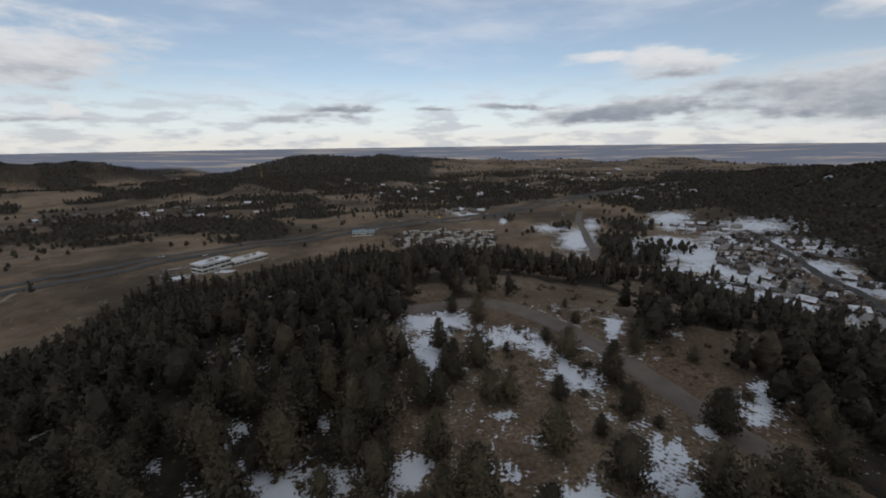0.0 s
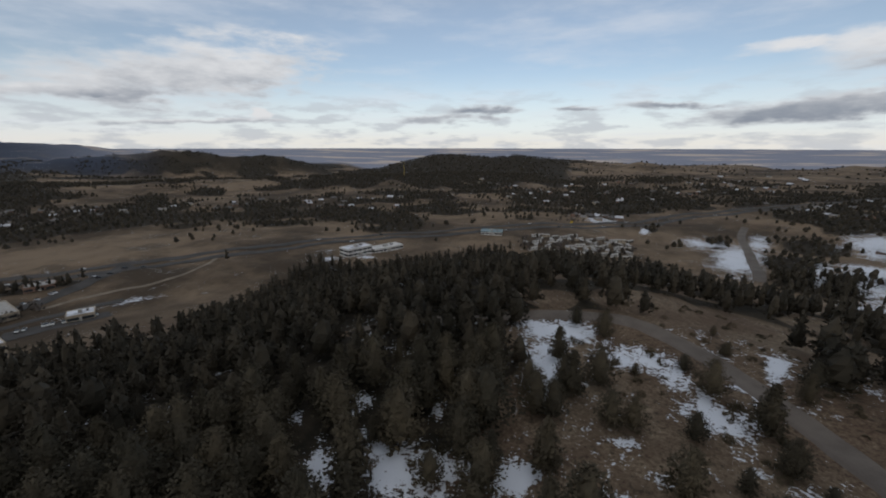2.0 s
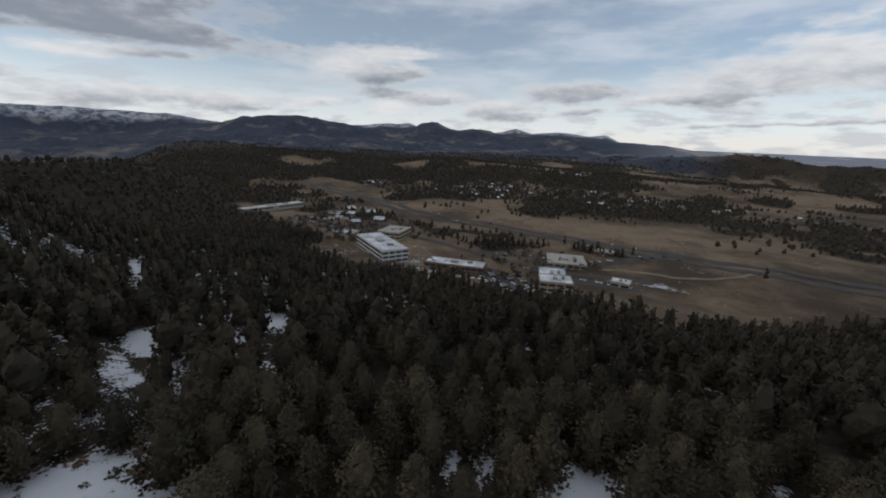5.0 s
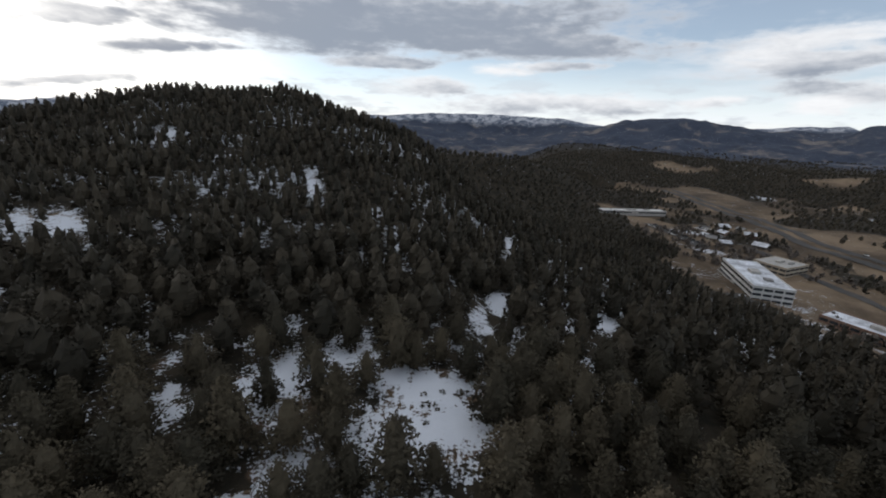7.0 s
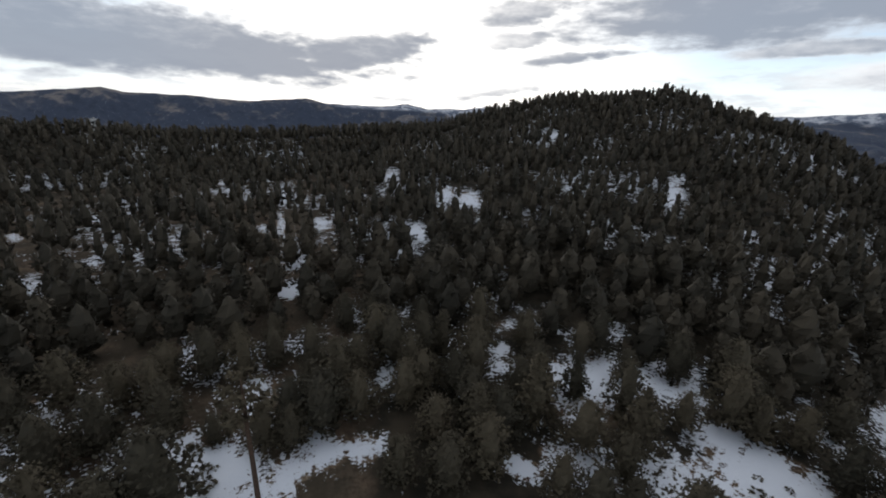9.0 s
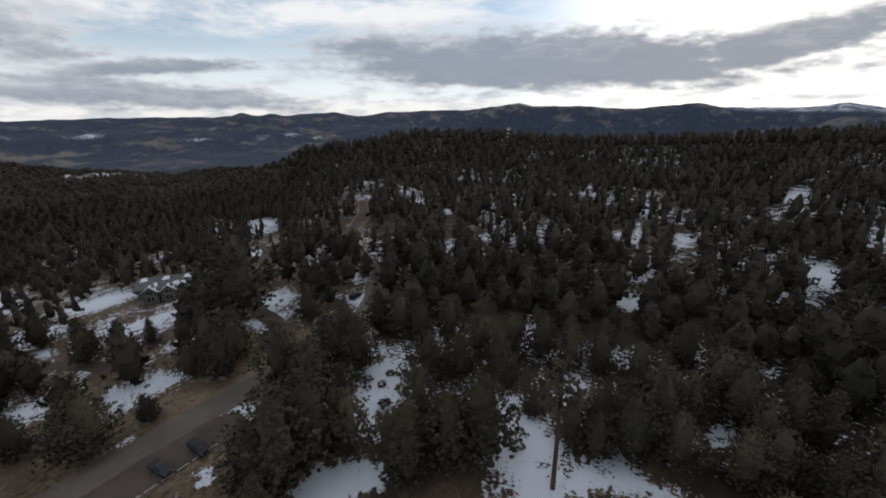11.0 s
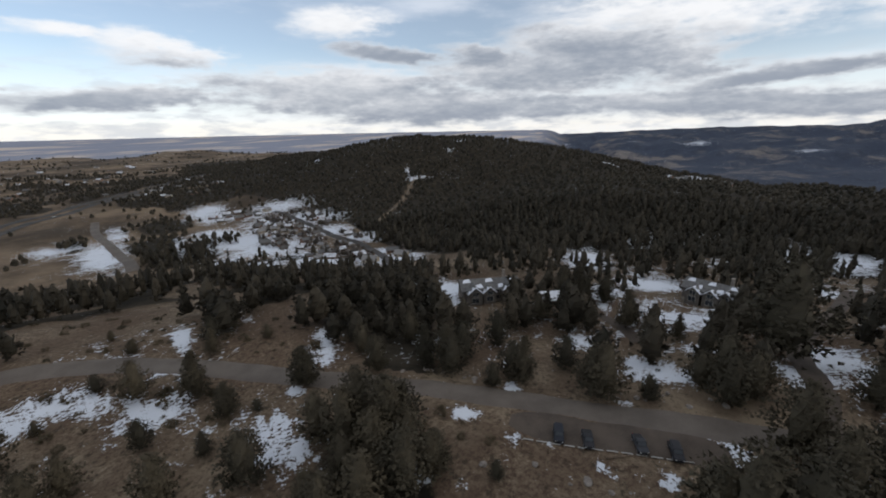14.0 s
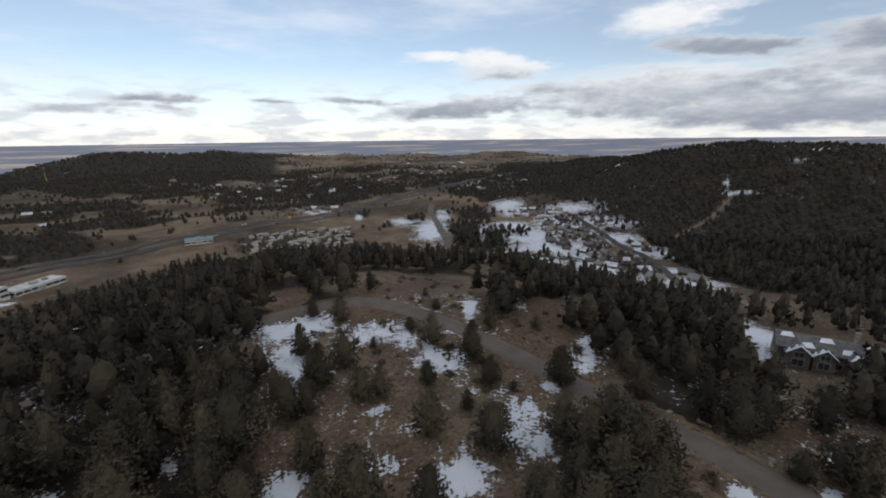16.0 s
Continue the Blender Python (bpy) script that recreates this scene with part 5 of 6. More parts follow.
PINES_ROADSIDE = [
    (-59.6, 85, 9.8), (-66.8, 73, 5.8), (-71.7, 76, 11.1), (-83.5, 75, 12.1), (-89.7, 77, 4.5), (-100.4, 86, 10.1), (-102.1, 108, 24.1),
    (-103.9, 257, 15.6), (-91.7, 110, 7.3), (-85.4, 115, 12.2), (-67.5, 95, 10), (-62.2, 86, 10), (-56.2, 82, 10.6), (-48.7, 80, 8.9),
    (-46.8, 89, 8.1), (-37.9, 78, 9.2), (-49.6, 58, 11.4), (-42.7, 58, 11.7), (-56.6, 50, 7.2), (-67.8, 49, 3.6), (-24.2, 91, 6.5),
    (-27.2, 76, 5.5), (-27.2, 101, 7.3), (-18.9, 115, 3.6), (-77.8, 85, 8.5), (-94.9, 86, 7.9), (-80, 132, 10.9), (-76.8, 137, 12.4),
    (-73.5, 116, 9.1), (-54.1, 95, 8.8),
]
PINES_SOUTH = [
    (-82, 76, 11.1), (-89.3, 77, 5.5), (-69.9, 78, 8.8), (-103.3, 49, 17.1), (-108.3, 52, 16.1), (-99.7, 51, 11.8), (-120.7, 87, 11.4),
    (-115.5, 87, 9.9), (-110.5, 95, 10.4), (-126.4, 57, 10.8), (-123.9, 45, 10.8), (-131.6, 48, 12.7), (-137.1, 50, 14.4), (-145.2, 60, 5.5),
    (-155.6, 54, 8), (-140.1, 66, 10), (-133.2, 68, 10.7), (-97.3, 92, 9.8), (-82.5, 139, 10.7), (-78.7, 137, 13.5), (-88.5, 106, 8.9),
    (-105.7, 74, 13.6), (-109.9, 67, 13), (-112.8, 76, 11.6),
]
PINES_WEST = [
    (156.9, 56, 9.7), (140.3, 46, 12.5), (153.2, 45, 8.8), (159, 46, 7.9), (133.5, 47, 6.9), (159.4, 67, 10.4), (152.3, 68, 10.7),
    (149.6, 60, 12.1), (164.9, 59, 13.7), (153.2, 77, 7.8), (124.1, 60, 13.4), (120.8, 69, 13.3), (173.8, 53, 10.5), (128.7, 73, 9.7),
    (140.1, 75, 12.6), (147.3, 84, 11), (167.4, 80, 10), (-179.6, 75, 10.9),
]
PINES_NORTH = [
    (34.2, 66, 12.3), (44.9, 67, 10.6), (23.7, 69, 11.7), (32, 82, 9.2), (20.3, 52, 6.2), (11.8, 51, 9), (11.3, 66, 12.5),
    (3.6, 71, 9.4), (17.5, 76, 10.2), (9.8, 77, 9), (47.3, 58, 8.6), (29.2, 62, 5.6), (-0.1, 82, 7.8), (-7, 72, 7.9),
    (33.3, 54, 12.6), (50.9, 62, 10.1), (72.1, 62, 10.7), (44.6, 63, 10.1), (14.1, 66, 11.3), (23.8, 68, 10.5),
]

rng = np.random.default_rng(21)
lone = np.array(PINES_KNOLL + PINES_ROADSIDE + PINES_SOUTH + PINES_WEST + PINES_NORTH)
lx, ly = -np.sin(np.radians(lone[:, 0])) * lone[:, 1], np.cos(np.radians(lone[:, 0])) * lone[:, 1]
for px, py, ph in zip(lx, ly, lone[:, 2]):
    full = 2 + int(rng.integers(0, 6)) if rng.random() < 0.85 else int(rng.integers(0, 2))
    tree(full, float(px), float(py), float(ph), float(rng.random() * 360), "low bushy young pine in dry grass" if ph < 5 else "dark green ponderosa pine standing free on the hill")


def grow(rng, d0, d1, spacing, gap, tall):
    x, y = scatter(rng, d0, d1, spacing)
    keep = rng.random(len(x)) < woods(x, y)
    x, y = x[keep], y[keep]
    keep = rng.random(len(x)) > in_the_way(x, y, tall) * 0.95
    x, y = x[keep], y[keep]
    return thin(x, y, gap)


x, y = grow(rng, 42, 150, 3.4, 4.5, 10.0)
apart = np.min(np.hypot(x[:, None] - lx[None], y[:, None] - ly[None]), 1) > 3.6
x, y = x[apart], y[apart]
order = np.argsort(np.hypot(x, y))
x, y = x[order], y[order]
OWN = 180
for px, py in zip(x[:OWN], y[:OWN]):
    tree(int(rng.integers(0, 3)) if px < 10 and py > -20 and rng.random() < 0.6 else int(rng.integers(2, 8)), float(px), float(py), float(7.5 + 5 * rng.random()), float(rng.random() * 360), "dark green pine in the dense hillside forest")
forest("near_forest", rng, x[OWN:], y[OWN:], 130, 0.08, 4, "dense dark pine forest on the slope", (7.5, 13), (7, 5), 0.2, broad=1.28)
x, y = grow(rng, 150, 450, 3.9, 4.2, 10.0)
forest("hill_forest", rng, x, y, 22, 0.12, 3, "dark pine forest covering the hills", (6.5, 13), (6, 3), 0.19, 1.0, 0.52)
x, y = grow(rng, 450, 1500, 7.4, 6.0, 9.0)
forest("far_woods", rng, x, y, 1, 0.22, 2, "distant dark pine woods on the hills", (5.5, 9), (4, 2), 0.32, 0.7, 0.95)
x, y = scatter(rng, 1500, 2600, 20)
way_az = np.degrees(np.arctan2(-x, y))
keep = (rng.random(len(x)) < woods(x, y)) & (way_az > -70) & ((way_az < 112) | ((way_az < 140) & (np.hypot(x, y) < 2150)))
forest("distant_woods", rng, x[keep], y[keep], 1, 0.36, 2, "scattered far trees in the valley", (5.5, 8.5), (4, 2), 0.42, 0.1, 0.95)


# leafless trees between the houses
M_TWIGS = foliage("bare_twigs", (0.06, 0.05, 0.042), (0.13, 0.11, 0.095), False)
px, py = [], []
for a, d, across, along, n in ((-39, 470, 42, 100, 150), (-45, 360, 28, 60, 70), (-50, 300, 22, 30, 24), (0, 450, 60, 40, 60), (78, 330, 60, 40, 60), (92, 470, 60, 40, 60), (-2, 600, 60, 40, 40), (66, 860, 140, 90, 260), (80, 900, 120, 110, 220), (-12, 1100, 190, 170, 200), (73, 380, 60, 30, 60), (100, 500, 70, 90, 220), (10, 900, 200, 120, 120)):
    r, th = np.sqrt(rng.random(n)), rng.random(n) * 2 * np.pi
    dd, aa = d + r * np.sin(th) * along, np.radians(a - np.degrees(r * np.cos(th) * across / d))
    px.append(-np.sin(aa) * dd), py.append(np.cos(aa) * dd)
px, py = np.concatenate(px), np.concatenate(py)
keep = on_road(px, py) > 5
bare = forest("bare_trees", rng, px[keep], py[keep], 14, 0.22, 3, "leafless grey-brown trees between the valley houses", (4, 8), (3, 2), 0.3, 0.0)
bare.data.materials[0] = M_TWIGS

# ---- things ----
def box(bm, x0, x1, y0, y1, z0, z1):
    v = [bm.verts.new((x, y, z)) for z in (z0, z1) for x, y in ((x0, y0), (x1, y0), (x1, y1), (x0, y1))]
    for f in ((3, 2, 1, 0), (4, 5, 6, 7), (0, 1, 5, 4), (1, 2, 6, 5), (2, 3, 7, 6), (3, 0, 4, 7)):
        bm.faces.new([v[i] for i in f])
    return bm


def boxes(*sizes):
    bm = bmesh.new()
    for s in sizes:
        box(bm, *s)
    return bm


def gable(bm, x0, x1, y0, y1, z0, rise, over=0.5, thick=0.25):
    """A pitched roof slab with its ridge along x."""
    ym = (y0 + y1) / 2
    x0, x1 = x0 - over, x1 + over
    drop = rise / (ym - y0) * over
    low = z0 - drop
    rows = []
    for x in (x0, x1):
        rows.append([bm.verts.new(p) for p in ((x, y0 - over, low), (x, ym, z0 + rise), (x, y1 + over, low), (x, y1 + over, low + thick), (x, ym, z0 + rise + thick), (x, y0 - over, low + thick))])
    a, b = rows
    bm.faces.new(a[::-1]), bm.faces.new(b)
    for i in range(6):
        j = (i + 1) % 6
        bm.faces.new((a[i], a[j], b[j], b[i]))
    return bm


def gable_wall(bm, x0, x1, y0, y1, z0, z1, rise):
    """Walls with pointed ends under a pitched roof along x."""
    ym = (y0 + y1) / 2
    ends = []
    for x in (x0, x1):
        ends.append([bm.verts.new(p) for p in ((x, y0, z0), (x, y1, z0), (x, y1, z1), (x, ym, z1 + rise), (x, y0, z1))])
    a, b = ends
    bm.faces.new(a[::-1]), bm.faces.new(b)
    for i in range(5):
        j = (i + 1) % 5
        bm.faces.new((a[i], a[j], b[j], b[i]))
    return bm


def sit(ob, x, y, turn, sink=0.0, scale=1.0):
    ob.matrix_basis = pose(x, y, float(height(x, y)) - sink, 0, 0, turn) @ Matrix.Diagonal((scale, scale, scale, 1))
    return ob


def facing(x, y):
    """The turn with which a thing's front (-y) looks to the hill top."""
    return math.degrees(math.atan2(-x, y)) + 0.0


PAINT_COLOURS = [(0.020, 0.022, 0.028), (0.025, 0.025, 0.028), (0.035, 0.036, 0.040), (0.30, 0.30, 0.31), (0.10, 0.02, 0.02)]
M_PAINTS = [two_tone("car_paint", c, tuple(min(1, v * 1.25) for v in c), 0.7, 0.55, 0.15, bumpy=0) for c in PAINT_COLOURS]
M_TYRE = two_tone("tyre_rubber", (0.015, 0.015, 0.016), (0.03, 0.03, 0.03), 4, 0.8)
M_RIM = two_tone("wheel_rim", (0.25, 0.25, 0.26), (0.4, 0.4, 0.42), 3, 0.35, 0.5, metal=0.8)
M_LAMP = two_tone("lamp_lens", (0.5, 0.5, 0.48), (0.7, 0.7, 0.68), 2, 0.15, 0.6, bumpy=0)
M_RED = two_tone("red_lens", (0.25, 0.01, 0.01), (0.4, 0.02, 0.02), 2, 0.2, 0.6, bumpy=0)
M_ROCK = two_tone("rock", (0.13, 0.11, 0.095), (0.27, 0.24, 0.21), 0.9, bumpy=0.7, dist=0.06)
M_WOOD = two_tone("weathered_wood", (0.09, 0.065, 0.045), (0.18, 0.13, 0.09), 1.2)
M_YELLOW = two_tone("yellow_paint", (0.5, 0.33, 0.03), (0.65, 0.45, 0.05), 0.8, 0.5)
M_STONE = two_tone("stone_facing", (0.14, 0.12, 0.10), (0.30, 0.26, 0.22), 1.4, bumpy=0.6, dist=0.05)
M_TEAL = two_tone("teal_metal_roof", (0.08, 0.135, 0.145), (0.13, 0.20, 0.21), 0.4, 0.45, 0.4)


def disc(bm, x, y, z, r, w, n=14):
    """A wheel lying along x."""
    rings = []
    for dx, rr in ((-w / 2, r * 0.9), (-w / 2 + 0.03, r), (w / 2 - 0.03, r), (w / 2, r * 0.9)):
        rings.append([bm.verts.new((x + dx, y + rr * math.cos(2 * math.pi * k / n), z + rr * math.sin(2 * math.pi * k / n))) for k in range(n)])
    for a, b in zip(rings, rings[1:]):
        for k in range(n):
            bm.faces.new((a[k], a[(k + 1) % n], b[(k + 1) % n], b[k]))
    bm.faces.new(rings[0][::-1]), bm.faces.new(rings[-1])
    return bm


def loft(sections):
    """A closed body through rings of equal length."""
    bm = bmesh.new()
    rings = [[bm.verts.new(p) for p in s] for s in sections]
    n = len(rings[0])
    for a, b in zip(rings, rings[1:]):
        for k in range(n):
            bm.faces.new((a[k], a[(k + 1) % n], b[(k + 1) % n], b[k]))
    bm.faces.new(rings[0][::-1]), bm.faces.new(rings[-1])
    bmesh.ops.recalc_face_normals(bm, faces=bm.faces)
    return bm


def car(paint, pickup, label):
    c = new("parked_car")
    w = 0.95

    def ring(y, lo, hi, half):
        return [(-half, y, lo + 0.1), (-half * 0.94, y, lo), (half * 0.94, y, lo), (half, y, lo + 0.1), (half, y, hi - 0.12), (half * 0.88, y, hi), (-half * 0.88, y, hi), (-half, y, hi - 0.12)]

    part("body", loft([ring(-2.35, 0.45, 0.85, w * 0.86), ring(-2.2, 0.32, 0.98, w * 0.96), ring(-1.1, 0.3, 1.08, w), ring(1.7, 0.3, 1.08, w), ring(2.3, 0.34, 1.02, w * 0.96), ring(2.4, 0.5, 0.9, w * 0.9)]), paint, c)
    y1 = 0.75 if pickup else 2.1
    cab = part("cabin", loft([ring(-1.15, 1.0, 1.1, w * 0.92), ring(-0.55, 1.0, 1.72, w * 0.8), ring(y1 - 0.35, 1.0, 1.74, w * 0.8), ring(y1, 1.0, 1.15, w * 0.9)]), paint, c)
    glass = bmesh.new()
    for sx in (-1, 1):
        box(glass, sx * w * 0.84 - 0.05, sx * w * 0.84 + 0.05, -0.6, y1 - 0.3, 1.17, 1.55)
    part("side_window", glass, M_GLASS, cab)
    part("windscreen", loft([[(-0.68, -1.12, 1.14), (0.68, -1.12, 1.14), (0.68, -1.06, 1.12), (-0.68, -1.06, 1.12)], [(-0.62, -0.66, 1.62), (0.62, -0.66, 1.62), (0.62, -0.58, 1.6), (-0.62, -0.58, 1.6)]]), M_GLASS, cab)
    part("rear_window", boxes((-0.6, 0.6, y1 - 0.2, y1 - 0.06, 1.22, 1.55)), M_GLASS, cab)
    if pickup:
        part("cargo_bed", boxes((-0.75, 0.75, 0.95, 2.2, 0.95, 1.092)), M_TYRE, c)
    for sx in (-1, 1):
        for y in (-1.45, 1.45):
            wheel = part("wheel", disc(bmesh.new(), sx * 0.84, y, 0.36, 0.36, 0.24), M_TYRE, c)
            part("rim", disc(bmesh.new(), sx * 0.95, y, 0.36, 0.21, 0.05), M_RIM, wheel)
        part("headlight", boxes((sx * 0.64 - 0.16, sx * 0.64 + 0.16, -2.36, -2.2, 0.68, 0.84)), M_LAMP, c)
        part("tail_light", boxes((sx * 0.74 - 0.09, sx * 0.74 + 0.09, 2.28, 2.41, 0.72, 0.96)), M_RED, c)
    part("bumper", boxes((-0.8, 0.8, -2.44, -2.3, 0.42, 0.56)), M_TYRE, c)
    return tagged(c, label, "car", "cars parked by the road")


lot_turn = math.degrees(math.atan2(-(67.5 - 59), -10 - 18)) + 180
for k, (cx, cy, paint, pickup, label) in enumerate((
    (59.6, 13.2, 0, False, "dark blue car parked on the gravel strip"), (60.6, 8.7, 1, True, "black pickup truck parked on the gravel strip"),
    (63.1, 1.2, 2, True, "dark grey pickup parked on the gravel strip"), (64.0, -3.8, 1, False, "black car parked at the end of the strip"), (94.0, -48.5, 1, False, "black car parked in snow beside the lane"))):
    ob = car(M_PAINTS[paint], pickup, label)
    sit(ob, cx - (1.1 if k < 4 else 0), cy - (0.3 if k < 4 else 0), -73 + 3 * (k % 3) if k < 4 else 25, -0.14, 0.86)

# wheel stops along the parking strip
stop = tagged(part("wheel_stop", boxes((-0.85, 0.85, -0.1, 0.1, 0, 0.08), (-0.82, 0.82, -0.07, 0.07, 0.08, 0.15)), M_CONCRETE), "pale concrete wheel stop edging the gravel strip", "kerb", "wheel stops")
for k in range(12):
    f = k / 11
    x, y = 55.1 + 7.0 * f, 17.0 - 22.8 * f
    m = pose(x, y, float(height(x, y)) + 0.12, 0, 0, -72.5)
    if k:
        copy_thing(stop, m)
    else:
        stop.matrix_basis = m

# boulders by the road and the strip
rng = np.random.default_rng(5)


def boulder_mesh(rng):
    bm = bmesh.new()
    bmesh.ops.create_icosphere(bm, subdivisions=2, radius=0.5)
    k = rng.random(3) * 6
    for v in bm.verts:
        n = noise.noise(v.co * 2.1 + Vector(k)) * 0.45 + noise.noise(v.co * 5 + Vector(k)) * 0.16
        v.co *= 1 + n
        v.co.z *= 0.7
    me = bpy.data.meshes.new("boulder")
    bm.to_mesh(me)
    bm.free()
    me.materials.append(M_ROCK)
    return me


rocks = [boulder_mesh(rng) for _ in range(5)]


def boulder(x, y, s):
    b = new("boulder", rocks[int(rng.integers(0, 5))])
    b.matrix_basis = pose(x, y, float(height(x, y)) + 0.1 * s, 0, 0, rng.random() * 360) @ Matrix.Diagonal((s, s * (0.7 + 0.5 * rng.random()), s * 0.8, 1))
    tagged(b, "weathered grey-brown boulder lying in dry grass", "rock", "boulders by the road")


for k in range(70):
    f = rng.random()
    x, y = (68.5 + 1.5 * rng.normal() - 20 * f * f * 0.2, 22 + 26 * f) if k < 24 else (60 + rng.normal() * 9, -6 + rng.normal() * 14) if k < 52 else (75 + rng.random() * 6, -12 + 40 * rng.random())
    if on_road(np.array([x]), np.array([y]))[0] > 4.5 and float(beside(np.array([x]), np.array([y]), LOT)[0]) > 5.5:
        boulder(x, y, 0.5 + 0.9 * rng.random() ** 2)

# shrubs in grass and snow
def shrub_mesh(rng):
    prof = round_profile(0.62)
    v, f = tuft_cloud(rng, 110, prof, 0.20, 4)
    return tri_mesh("shrub", v * (1, 1, 0.75), f, M_SCRUB)


shrubs = [shrub_mesh(rng) for _ in range(5)]


def shrub(x, y, s, label):
    b = new("shrub", shrubs[int(rng.integers(0, 5))])
    b.matrix_basis = pose(x, y, float(height(x, y)) - 0.1, 0, 0, rng.random() * 360) @ Matrix.Diagonal((s, s, s, 1))
    tagged(b, label, "shrub", "low shrubs")


for a, d, n, spread in ((132, 62, 14, 9), (158, 66, 10, 8), (-10, 105, 26, 18), (-24, 84, 26, 18), (-62, 62, 22, 14), (-121, 66, 12, 7), (-143, 55, 12, 6), (22, 56, 14, 8), (-88, 85, 18, 16), (-40, 98, 14, 12), (-16, 140, 22, 22), (-24, 125, 16, 16), (-30, 108, 10, 12)):
    cx, cy = place(a, d)
    for _ in range(n):
        x, y = cx + rng.normal() * spread * 0.6, cy + rng.normal() * spread * 0.6
        if on_road(np.array([x]), np.array([y]))[0] > 4.2 and float(beside(np.array([x]), np.array([y]), LOT)[0]) > 6:
            shrub(x, y, 0.7 + 1.1 * rng.random() ** 1.5, "low brown scrub oak bush on the hillside")

# a tall bare-stemmed pine and a fallen log
snag = new("tall_pine")
v, f = ring_tube([(0, 0, -0.5), (0.05, 0, 6), (0.1, 0.1, 12), (0.1, 0.1, 17), (0.1, 0.15, 20)], [0.36, 0.31, 0.27, 0.2, 0.06], 9)
new("trunk", tri_mesh("trunk", v, f, M_BARK)).parent = snag
v, f = tuft_cloud(rng, 190, round_profile(0.42), 0.11)
new("crown", tri_mesh("crown", v * (6.2, 6.2, 7.5) + (0.1, 0.1, 13.2), f, M_NEEDLES)).parent = snag
sx, sy = place(-149.6, 46)
sit(snag, sx, sy, 0)
tagged(snag, "tall pine with a long bare dark trunk standing in snow", "tree")
v, f = ring_tube([(0, 0, 0), (0, 0, 1.5), (0.1, 0, 3), (0.15, 0, 4.4)], [0.2, 0.18, 0.14, 0.05], 8)
log = new("fallen_log", tri_mesh("fallen_log", v, f, M_WOOD))
log.matrix_basis = pose(57.0, 5.2, float(height(57.0, 5.2)) + 0.25, 88, 0, 30)
tagged(log, "pale fallen log lying beside the parking strip", "log")
post = tagged(part("marker_post", boxes((-0.13, 0.13, -0.13, 0.13, -0.3, 0.95), (-0.16, 0.16, -0.16, 0.16, 0.95, 1.02)), M_WOOD), "short dark wooden post in the grass", "post", "posts below the strip")
sit(post, 53.2, 17.4, 10)
x, y = 53.9, 13.3
copy_thing(post, pose(x, y, float(height(x, y)), 0, 0, 40))


# ---- the houses below the road ----
def window(parent, x, y, z, w, h, out=-1):
    """A window in a wall that looks along y; out is the side that the glass faces."""
    fr = part("window", boxes((x - w / 2 - 0.1, x - w / 2, y - 0.08, y + 0.08, z - 0.1, z + h + 0.1), (x + w / 2, x + w / 2 + 0.1, y - 0.08, y + 0.08, z - 0.1, z + h + 0.1),
        (x - w / 2, x + w / 2, y - 0.08, y + 0.08, z - 0.1, z), (x - w / 2, x + w / 2, y - 0.08, y + 0.08, z + h, z + h + 0.1), (x - 0.04, x + 0.04, y - 0.06, y + 0.06, z, z + h)), M_CONCRETE, parent)
    part("pane", boxes((x - w / 2, x + w / 2, y + out * 0.02 - 0.015, y + out * 0.02 + 0.015, z, z + h)), M_GLASS, fr)


def turned(bm, deg, dx, dy):
    bmesh.ops.transform(bm, matrix=pose(dx, dy, 0, 0, 0, deg), verts=bm.verts)
    return bm


